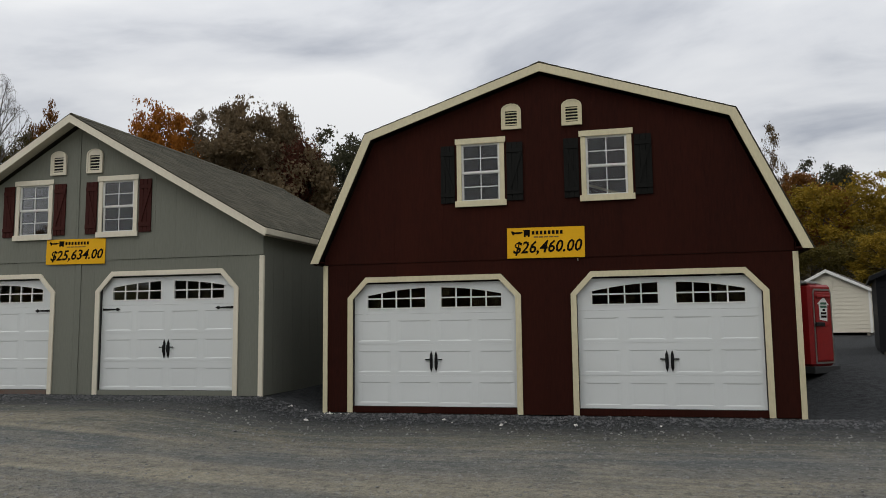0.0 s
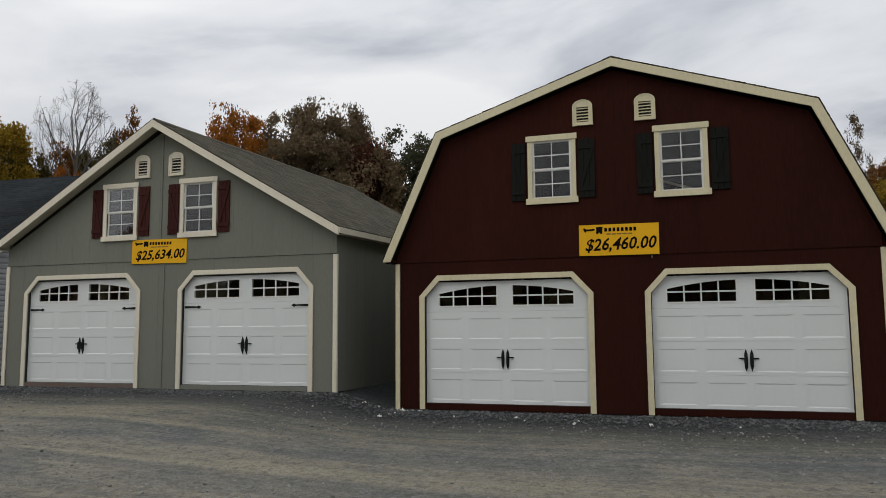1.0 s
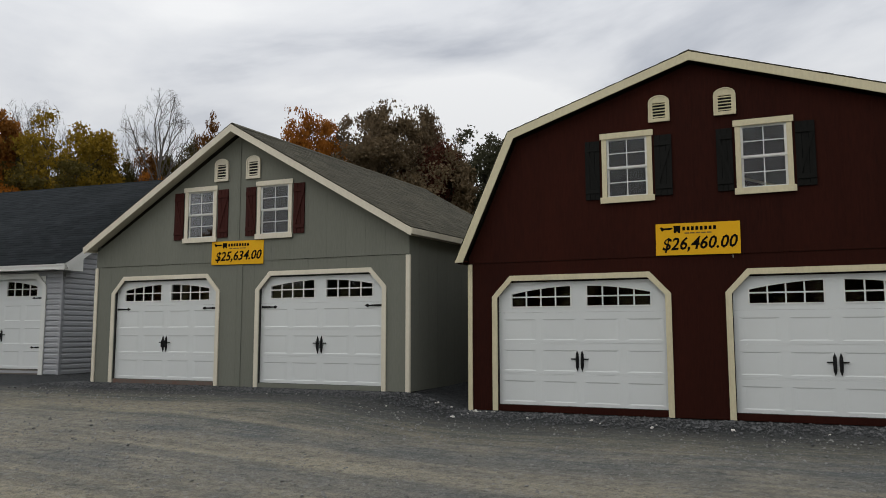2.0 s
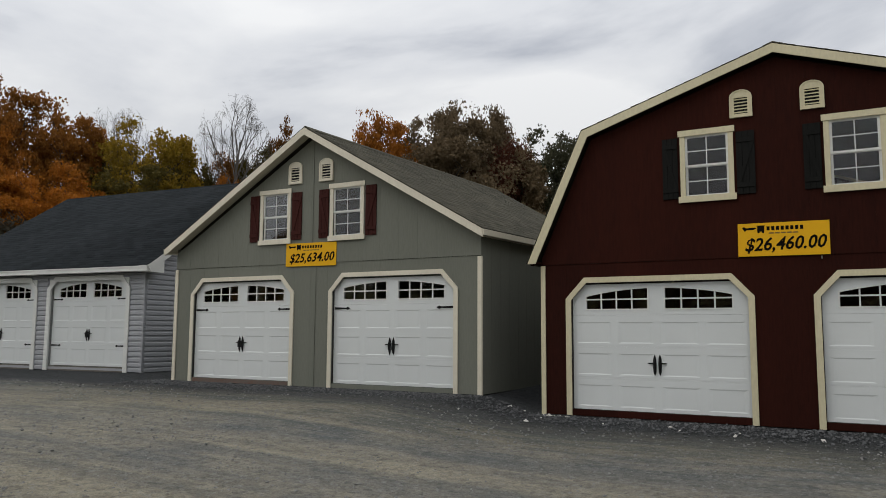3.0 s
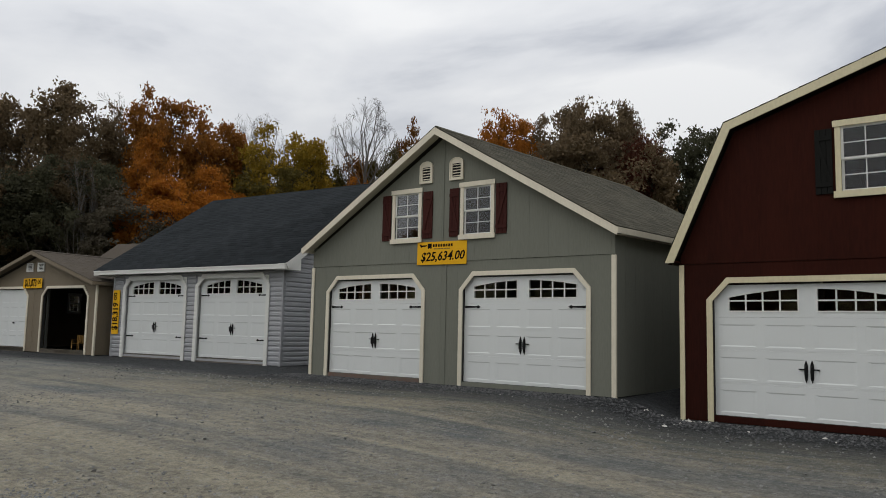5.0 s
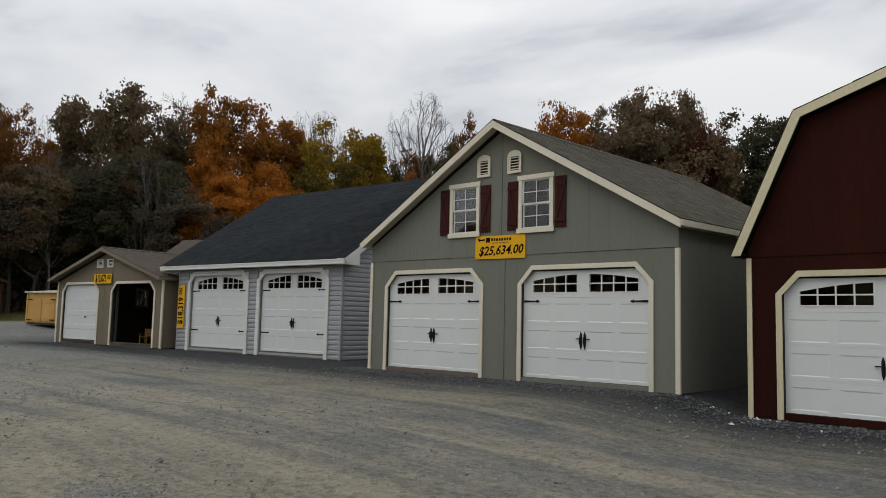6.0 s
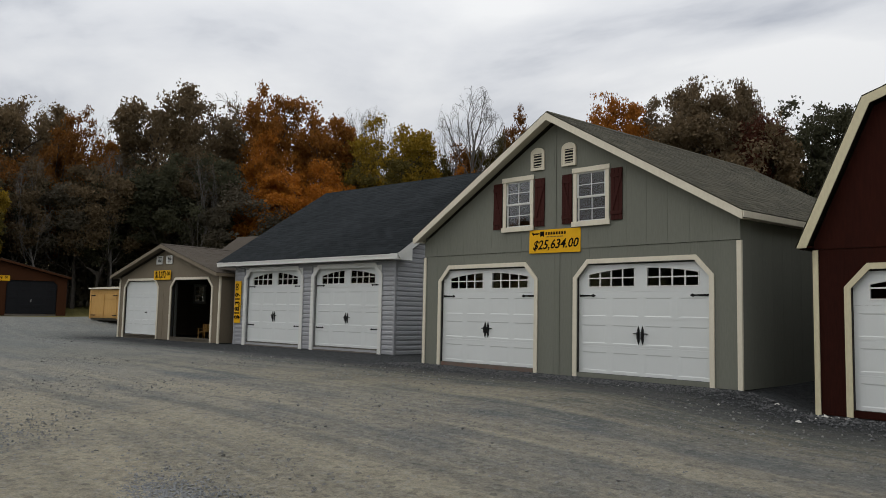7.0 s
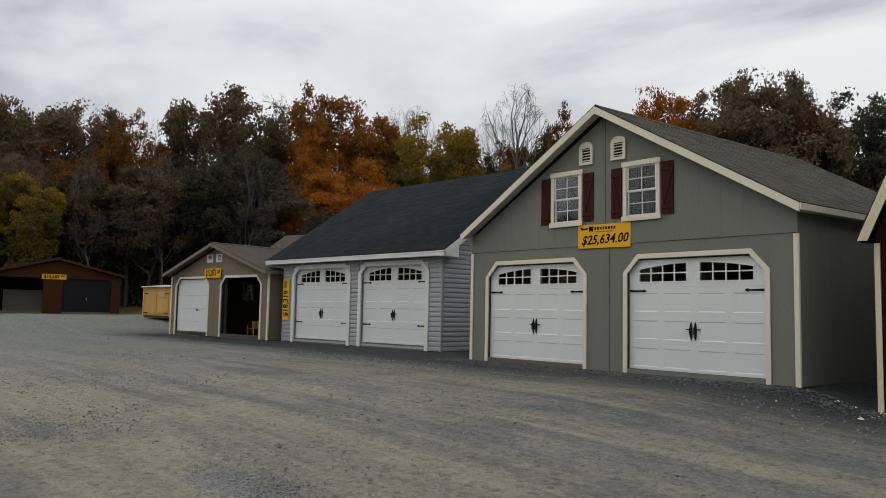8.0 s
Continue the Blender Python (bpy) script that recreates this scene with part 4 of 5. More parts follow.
# ---- the pale vinyl-sided garage, its eave to the front ----
def vinyl_garage(m):
    W, D, H = 7.56, 8.6, 2.56
    g = thing("garage", m, "pale grey vinyl-sided two-door garage with charcoal roof", "building", "display buildings")
    doors = [(0.67, 3.50), (4.14, 6.93)]
    hl = [[(a, 0.10), (b, 0.10), (b, 2.42), (a, 2.42)] for a, b in doors]
    part("wall_frame", prism(bmesh.new(), [(0, 0.03), (W, 0.03), (W, H), (0, H)], 0.03, 0.12, hl), M["vinyl"], g)
    ridge, eave = 5.66, 2.70
    def gz(y):
        return eave + (ridge - eave) * (1 - abs(y - D / 2) / (D / 2 + 0.25)) - 0.12
    for x in (0.02, W - 0.11):
        bm = prism(bmesh.new(), [(0.12, 0.03), (D, 0.03), (D, gz(D)), (D / 2, gz(D / 2)), (0.12, gz(0.12))], -0.09, 0.0)
        bmesh.ops.transform(bm, matrix=pose(x, 0, 0, 0, 0, 90), verts=bm.verts)
        part("wall", bm, M["vinyl"], g)
    part("wall", boxed(0.1, W - 0.1, D - 0.1, D, 0.03, H), M["vinyl"], g)
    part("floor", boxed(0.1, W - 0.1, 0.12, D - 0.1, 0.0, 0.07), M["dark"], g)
    lap = 0.132
    def board(x0, x1, z, y, pl=None, h=lap):
        bm = bmesh.new()
        rim = [(0.0, 0.0), (-0.022, 0.0), (-0.030, 0.10), (-0.028, 0.62), (-0.008, 0.80), (-0.004, 1.0), (0.0, 1.0)]
        n = len(rim)
        vs = [bm.verts.new((x, y + dy, z + f * h)) for x in (x0, x1) for dy, f in rim]
        for k in range(n):
            j = (k + 1) % n
            bm.faces.new((vs[k], vs[j], vs[n + j], vs[n + k]))
        bm.faces.new(vs[n - 1::-1])
        bm.faces.new(vs[n:])
        ob = part("siding_board", bm, M["vinyl"], g)
        if pl is not None:
            ob.matrix_local = pl
    z = 0.02
    while z < H - 0.02:
        h = min(lap, H - z)
        if z < 2.42:
            segs = [(0.07, doors[0][0] - 0.135), (doors[0][1] + 0.135, doors[1][0] - 0.135), (doors[1][1] + 0.135, W - 0.07)]
        else:
            segs = [(0.07, W - 0.07)]
        for a, b in segs:
            board(a, b, z, 0.03, None, h)
        z += lap
    z = 0.02
    side = pose(W - 0.02, 0, 0, 0, 0, 90)
    while z < ridge - 0.35:
        d = D / 2 + 0.25
        k = (z + lap + 0.12 - eave) / (ridge - eave)
        a = max(0.07, D / 2 - d * (1 - k)) if k > 0 else 0.07
        b = min(D - 0.02, D / 2 + d * (1 - k)) if k > 0 else D - 0.02
        if b - a > 0.1:
            board(a, b, z, 0.0, side)
        z += lap
    for x0 in (0.0, W - 0.075):
        part("corner_post", boxed(x0, x0 + 0.075, -0.006, 0.075, 0.0, H, bevel=0.004), M["vinyl"], g)
    for a, b in doors:
        garage_door(g, M["door"], a + 0.02, b - 0.02, 0.14, 2.41, 0.085, straps=(0.775, 0.235), arch=0.14)
        for i in range(3):
            part("sill_board", boxed(a, b, 0.012 + 0.022 * i, 0.082, 0.044 * i, 0.044 * i + 0.041, bevel=0.003), M["timber"], g)
        for x0 in (a - 0.02, b):
            part("jamb", boxed(x0, x0 + 0.02, 0.006, 0.22, 0.0, 2.42), M["white"], g)
        part("jamb", boxed(a, b, 0.006, 0.22, 2.421, 2.44), M["white"], g)
        door_casing(g, a - 0.13, b + 0.13, 0.0, 2.51, 0.32, 0.13, -0.022, 0.005, M["white"])
    # roof: the slope over the doors faces the yard
    o, lx0, lx1 = 0.27, -0.66, W + 0.32
    prof = [(-o, eave), (D / 2, ridge), (D + o, eave)]
    turn = pose(0, 0, 0, 0, 0, 90)
    bm = prism(bmesh.new(), prof + offset_line(prof, 0.05)[::-1], -lx1, -lx0)
    bmesh.ops.transform(bm, matrix=turn, verts=bm.verts)
    roof = part("roof", bm, M["shingle_dark"], g)
    up = Vector((0, D / 2 + o, ridge - eave))
    ln = up.length
    up.normalize()
    al = Vector((1, 0, 0))
    shingles(roof, Matrix.Translation((lx0 - 0.02, -o - 0.02, eave + 0.002)) @ Matrix((al, up, al.cross(up))).transposed().to_4x4(), lx1 - lx0 + 0.04, ln, M["shingle_dark"], 300, lambda p: -p[0] + p[1])
    part("fascia", boxed(lx0 - 0.01, lx1 + 0.01, -o - 0.03, -o - 0.004, eave - 0.135, eave - 0.005, bevel=0.004), M["white"], g)
    part("gutter_lip", boxed(lx0 - 0.01, lx1 + 0.01, -o - 0.045, -o - 0.031, eave - 0.035, eave - 0.008), M["white"], g)
    part("soffit", boxed(lx0, lx1, -o - 0.003, 0.005, eave - 0.13, eave - 0.115), M["white"], g)
    for x, s in ((lx1, 1), (lx0, -1)):
        bm = bmesh.new()
        low = offset_line(prof, 0.16)
        prism(bm, [prof[0], prof[1], prof[2], low[2], low[1], low[0]][::-1], -x - 0.012 - s * 0.014, -x + 0.012 - s * 0.014)
        bmesh.ops.transform(bm, matrix=turn, verts=bm.verts)
        part("rake_board", bm, M["white"], g)
        bm = bmesh.new()
        pts = [(-o - 0.02, eave - 0.15), (0.30, eave - 0.15), (0.30, eave + 0.28), (-o - 0.02, eave)]
        prism(bm, pts, -max(x, x - s * 0.27), -min(x, x - s * 0.27))
        bmesh.ops.transform(bm, matrix=turn, verts=bm.verts)
        part("eave_return", bm, M["white"], g, "boxed white eave return")
    bm = prism(bmesh.new(), [(D / 2 - 0.14, ridge - 0.085), (D / 2, ridge + 0.012), (D / 2 + 0.14, ridge - 0.085), (D / 2 + 0.14, ridge - 0.07), (D / 2, ridge + 0.028), (D / 2 - 0.14, ridge - 0.07)][::-1], -lx1, -lx0)
    bmesh.ops.transform(bm, matrix=turn, verts=bm.verts)
    part("ridge_cap", bm, M["shingle_dark"], g)
    return g


vinyl_at = pose(-18.938, 0.983, 0.235, 0, 0, 4.24)
vinyl_garage(vinyl_at)
price_sign(vinyl_at @ pose(0.225, -0.014, 1.40, 0, 0, 0), 0.35, 1.38, "$18,319", "tall yellow price board on the pale vinyl garage", 1.08, False, "00", 90)

# ---- the tan garage with one door open ----
TW = 6.67
tan_at = pose(-25.968, -0.033, 0.262, 0, 0, 6.0)
tan_profile = [(-0.22, 2.35), (3.31, 3.42), (6.87, 2.33)]
tan_doors = [(0.42, 2.74), (3.70, 6.17)]
tan = gable_building(tan_at, "tan gable garage with one white door and one open doorway", TW, 7.3, 0.0, tan_profile, 0.3, M["tan"], M["ivory"], 0.115, M["shingle_tan"], [(a, b, 0.12, 2.13) for a, b in tan_doors], slopes=(1,), left_hole=(3.22, 3.66, 1.42, 2.10), rake_trim=M["tan"], corner=0.07)
garage_door(tan, M["door"], tan_doors[0][0] + 0.004, tan_doors[0][1] - 0.004, 0.14, 2.11, 0.06, lites=False, handle=False)
part("door_knob", boxed(1.86, 1.96, 0.035, 0.058, 0.93, 0.98, bevel=0.006), M["black"], tan)
for a, b in tan_doors:
    door_casing(tan, a - 0.1, b + 0.1, 0.0, 2.22, 0.33, 0.085, -0.026, -0.002, M["ivory"], M["tan"])
    part("threshold_board", boxed(a, b, 0.0, 0.10, -0.02, 0.11), M["timber"], tan)
part("door_track", boxed(3.72, 3.77, 0.12, 0.20, 0.12, 2.1), M["chrome"], tan)
part("seam_batten", boxed(3.13, 3.165, -0.006, 0.0, 0.0, 3.2), M["tan"], tan)
for a in (2.62, 3.28):
    gable_vent(tan, a, a + 0.40, 2.72, 3.02, 0.0, M["white"], arch=False)
w = sash_window(tan, 3.15, 3.73, 1.36, 2.16, 0.0, M["white"])
w.matrix_local = pose(0.095, 0, 0, 0, 0, 90)
price_sign(tan_at @ pose(3.10, -0.05, 2.32, 0, 0, 0), 1.12, 0.34, "$13,073", "yellow price board on the tan garage", 1.0, False, "00")


def wooden_chair(m):
    c = thing("wooden_chair", m, "honey-coloured wooden chair inside the open tan garage", "chair")
    for i in range(4):
        part("seat_slat", boxed(-0.26, 0.26, -0.25 + i * 0.125, -0.14 + i * 0.125, 0.40, 0.425, bevel=0.004), M["honey"], c)
    for x in (-0.24, 0.20):
        part("leg", boxed(x, x + 0.04, -0.24, -0.20, 0, 0.62), M["honey"], c)
        part("leg", boxed(x, x + 0.04, 0.22, 0.26, 0, 0.95), M["honey"], c)
        part("arm", boxed(x - 0.03, x + 0.07, -0.28, 0.26, 0.62, 0.645, bevel=0.004), M["honey"], c)
    for i in range(5):
        part("back_slat", boxed(-0.25 + i * 0.105, -0.165 + i * 0.105, 0.235, 0.255, 0.44, 0.93, bevel=0.004), M["honey"], c)


wooden_chair(tan_at @ pose(3.75, 1.35, 0.06, 0, 0, 20) @ Matrix.Diagonal((0.62, 0.62, 0.55, 1)))

# ---- the red-brown garage across the yard ----
BW = 6.64
brown_at = pose(-44.3, -2.97, 0.85, 0, 0, 77.0)
brown_profile = [(-0.22, 2.24), (3.30, 3.16), (6.86, 2.24)]
brown_doors = [(0.15, 2.62), (3.62, 6.18)]
brown = gable_building(brown_at, "red-brown gable garage with a charcoal door and an open bay", BW, 7.0, 0.0, brown_profile, 0.25, M["brown"], M["brown"], 0.12, M["shingle_tan"], [(a, b, 0.08, 2.0) for a, b in brown_doors], slopes=())
garage_door(brown, M["charcoal"], brown_doors[1][0] + 0.02, brown_doors[1][1] - 0.02, 0.10, 1.98, 0.06, lites=False, handle=False, paint="charcoal")
part("door_knob", boxed(4.86, 4.90, 0.03, 0.058, 0.75, 0.92, bevel=0.006), M["chrome"], brown)
for a, b in brown_doors:
    door_casing(brown, a - 0.05, b + 0.05, 0.0, 2.03, 0.26, 0.05, -0.02, -0.002, M["brown"])
    part("threshold_board", boxed(a, b, -0.02, 0.10, -0.02, 0.075), M["timber"], brown)
price_sign(brown_at @ pose(3.14, -0.04, 2.06, 0, 0, 0), 1.26, 0.29, "$15,669", "yellow price board on the red-brown garage", 1.0, False, "00")


def storage_box(m):
    s = thing("stored_panel_stack", m, "grey-brown stacked panels inside the open bay", "panels")
    for i in range(3):
        part("panel", boxed(0, 2.1, 0.05 * i, 0.05 * i + 0.04, 0, 1.25 - 0.04 * i, bevel=0.005), M["timber"], s)


storage_box(brown_at @ pose(0.62, 1.3, 0.06, -6, 0, 0))


# ---- the small pine shed ----
def pine_shed(m):
    s = thing("pine_shed", m, "small honey-coloured pine shed with double doors and a pale metal roof", "shed")
    W, D, H = 1.95, 1.2, 1.38
    part("body", boxed(0.02, W - 0.02, 0.03, D, 0.10, H), M["honey"], s)
    n = 13
    for i in range(n):
        part("plank", boxed(W * i / n + 0.003, W * (i + 1) / n - 0.003, 0.008, 0.03, 0.10, H, bevel=0.003), M["honey"], s)
    for a, b in ((0.16, 0.98), (1.06, 1.84)):
        d = part("door", boxed(a, b, -0.012, 0.007, 0.16, 1.16, bevel=0.004), M["honey"], s)
        part("batten", boxed(a + 0.02, b - 0.02, -0.028, -0.013, 0.94, 1.04), M["honey"], d)
        part("batten", boxed(a + 0.02, b - 0.02, -0.028, -0.013, 0.26, 0.36), M["honey"], d)
        for z in (0.22, 1.10):
            part("hinge", boxed(a - 0.05 if a < 0.5 else b - 0.25, a + 0.25 if a < 0.5 else b + 0.05, -0.036, -0.029, z - 0.02, z + 0.02), M["black"], d)
    for x in (-0.01, W - 0.08):
        part("corner_board", boxed(x, x + 0.09, -0.01, 0.02, 0.06, H), M["honey"], s)
    bm = boxed(-0.06, W + 0.06, -0.10, D + 0.1, 0.0, 0.02, m=pose(0, 0, H + 0.02, 5, 0, 0))
    for i in range(9):
        box(bm, -0.05 + i * 0.245, -0.01 + i * 0.245, -0.10, D + 0.1, 0.02, 0.045, m=pose(0, 0, H + 0.02, 5, 0, 0))
    part("roof", bm, M["pale"], s)
    for y in (0.1, 0.9):
        part("skid", boxed(-0.03, W + 0.03, y, y + 0.1, 0.0, 0.1), M["timber"], s)


pine_shed(pose(-32.09, 1.05, 0.81, 0, 0, 16.4))


# ---- beyond the barn: the red cooler, the pale shed, the dark shed ----
def red_cooler(m):
    c = thing("drinks_machine", m, "old red enamelled drinks machine on a black plinth", "machine")
    W, D, H = 0.72, 0.86, 1.75
    part("cabinet", boxed(0, W, 0, D, 0.14, H, bevel=0.05), M["kiosk_red"], c)
    part("plinth", boxed(-0.03, W + 0.09, -0.05, D, 0.0, 0.14, bevel=0.01), M["rubber"], c)
    d = part("door", boxed(0.14, W - 0.06, -0.02, 0.002, 0.24, 1.60, bevel=0.015), M["kiosk_red"], c)
    part("door_trim", prism(bmesh.new(), [(0.09, 0.19), (W - 0.02, 0.19), (W - 0.02, 1.60), (W - 0.06, 1.66), (0.14, 1.66), (0.09, 1.60)], -0.012, -0.001, [[(0.125, 0.225), (W - 0.055, 0.225), (W - 0.055, 1.585), (W - 0.075, 1.625), (0.155, 1.625), (0.125, 1.585)]]), M["chrome"], c)
    part("latch", boxed(0.10, 0.38, -0.06, -0.021, 0.92, 1.0, bevel=0.01), M["black"], d)
    part("hood", boxed(0.16, W - 0.10, -0.05, -0.021, 1.48, 1.54, bevel=0.01), M["kiosk_red"], d)
    bm = prism(bmesh.new(), [(0.26, 1.05), (0.50, 1.02), (0.53, 1.34), (0.58, 1.34), (0.42, 1.50), (0.20, 1.36), (0.25, 1.35)], -0.028, -0.0215)
    s = part("arrow_sign", bm, M["white"], d, "white arrow-shaped notice")
    for i, (a, b, k) in enumerate(((0.30, 0.50, "green_ink"), (0.29, 0.50, "green_ink"), (0.36, 0.44, "ink"), (0.30, 0.48, "ink"), (0.30, 0.48, "ink"))):
        z = 1.37 - i * 0.065
        part("print_bar", boxed(a, b, -0.031, -0.0285, z - 0.022, z + 0.022), M[k], s)
    t = part("roof_tray", boxed(-0.02, 0.34, 0.03, 0.5, H, H + 0.05, bevel=0.012), M["chrome"], c)
    part("prop_board", boxed(-0.3, 0.62, 0.2, 0.5, H + 0.0, H + 0.03, m=pose(0, 0, 0.055, 0, 6, 0)), M["timber"], c)


red_cooler(pose(8.38, 4.28, 0.40, 0, 0, 45))


def plain_shed(m, W, D, H, peak, material, trim, roofm, label):
    s = thing("shed", m, label, "shed")
    prof = [(-0.16, H - 0.02), (W / 2, peak), (W + 0.16, H - 0.02)]
    low = offset_line(prof, 0.1)
    part("wall", prism(bmesh.new(), [(0, 0.14), (W, 0.14), (W, top_at(low, W)), (W / 2, low[1][1]), (0, top_at(low, 0))], 0.02, D), material, s)
    z = 0.14
    while z < peak - 0.3:
        k = (z + 0.15 - (H - 0.12)) / (peak - H)
        a = 0.0 if k < 0 else (W / 2 + 0.16) * k - 0.1
        a = max(a, 0.0)
        part("siding_board", boxed(a, W - a, 0.0, 0.02, 0, 0.148, m=pose(0, 0, z, -4, 0, 0)), material, s)
        z += 0.15
    part("roof", prism(bmesh.new(), prof + offset_line(prof, 0.05)[::-1], -0.15, D + 0.15), roofm, s)
    rake_boards(s, offset_line(prof, 0.01), 0.11, -0.174, -0.152, trim)
    for x in (-0.01, W - 0.07):
        part("corner_board", boxed(x, x + 0.08, -0.02, -0.002, 0.12, H - 0.05), trim, s)
    part("vent", boxed(W / 2 - 0.2, W / 2 + 0.2, -0.03, -0.012, peak - 0.75, peak - 0.42, bevel=0.006), material, s)
    for i in range(3):
        part("skid", boxed(0.1 + i * (W - 0.3) / 2, 0.2 + i * (W - 0.3) / 2, 0.0, D, 0.0, 0.14), M["timber"], s)
    return s


plain_shed(pose(11.25, 21.75, 0.97, 0, 0, -22), 3.0, 4.2, 1.80, 2.64, M["pale"], M["white"], M["shingle_tan"], "pale cream gable shed with white trim on skids")
plain_shed(pose(11.22, 10.0, 0.53, 0, 0, -14), 3.2, 4.0, 2.1, 2.85, M["charcoal"], M["charcoal"], M["shingle"], "charcoal gable shed with a grey shingle roof")
plain_shed(pose(-29.7, 9.1, 0.50, 0, 0, 105), 4.0, 4.5, 3.6, 5.0, M["tan"], M["shingle_tan"], M["shingle_tan"], "tan shed with a brown shingle roof behind the row")


# ---- stones ----
def rubble(name, n, where, sizes, material, label, seed):
    rnd = random.Random(seed)
    verts, faces = [], []
    ico = [(0, 0, 1), (0.9, 0, 0.1), (0.2, 0.85, 0), (-0.8, 0.4, 0.1), (-0.6, -0.7, 0), (0.4, -0.8, 0.05), (0, 0, -0.7)]
    tri = [(0, 1, 2), (0, 2, 3), (0, 3, 4), (0, 4, 5), (0, 5, 1), (6, 2, 1), (6, 3, 2), (6, 4, 3), (6, 5, 4), (6, 1, 5)]
    for _ in range(n):
        x, y = where(rnd)
        s = sizes[0] + (sizes[1] - sizes[0]) * rnd.random() ** 3
        m = pose(x, y, ground_z(x, y) + 0.15 * s, rnd.uniform(-30, 30), rnd.uniform(-30, 30), rnd.uniform(0, 360)) @ Matrix.Diagonal((s * rnd.uniform(0.7, 1.3), s * rnd.uniform(0.7, 1.2), s * rnd.uniform(0.5, 0.9), 1))
        k = len(verts)
        verts += [tuple(m @ Vector([c * rnd.uniform(0.8, 1.2) for c in p])) for p in ico]
        faces += [tuple(k + i for i in t) for t in tri]
    me = bpy.data.meshes.new(name)
    me.from_pydata(verts, [], faces)
    me.materials.append(material)
    tagged(new(name, me), label, "gravel", kind="stuff")


def beside_fronts(r):
    x = r.uniform(-9.0, 8.6)
    return x, -0.06 - abs(r.gauss(0, 0.8))


rubble("gravel_verge", 9000, beside_fronts, (0.006, 0.034), M["stone"], "coarse dark crushed stone along the garage fronts", 3)
rubble("loose_gravel", 17000, lambda r: (r.uniform(-16, 9), -9.2 + 7.6 * r.random() ** 1.25), (0.004, 0.026), M["loose"], "loose grey gravel scattered over the yard", 4)
rubble("gravel_patch", 5200, lambda r: (r.gauss(-1.15, 0.50), r.gauss(-9.25, 0.22)) if r.random() < 0.72 else (r.gauss(-4.9, 0.6), r.gauss(-9.9, 0.5)), (0.006, 0.019), M["fresh"], "patch of fresh blue-grey gravel", 6)
rubble("far_gravel", 1300, lambda r: (r.uniform(-27, -8.5), -0.3 - abs(r.gauss(0, 1.6))), (0.008, 0.030), M["stone"], "sparse loose gravel before the far garages", 9)
rubble("white_pebbles", 30, lambda r: (r.choice((0.15, 0.35, -0.4)) + r.gauss(0, 0.10), -0.16 - abs(r.gauss(0, 0.08))) if r.random() < 0.45 else (r.uniform(-4, 7), -0.3 - 1.2 * r.random()), (0.02, 0.045), M["pebble"], "a few white pebbles beside the barn", 5)


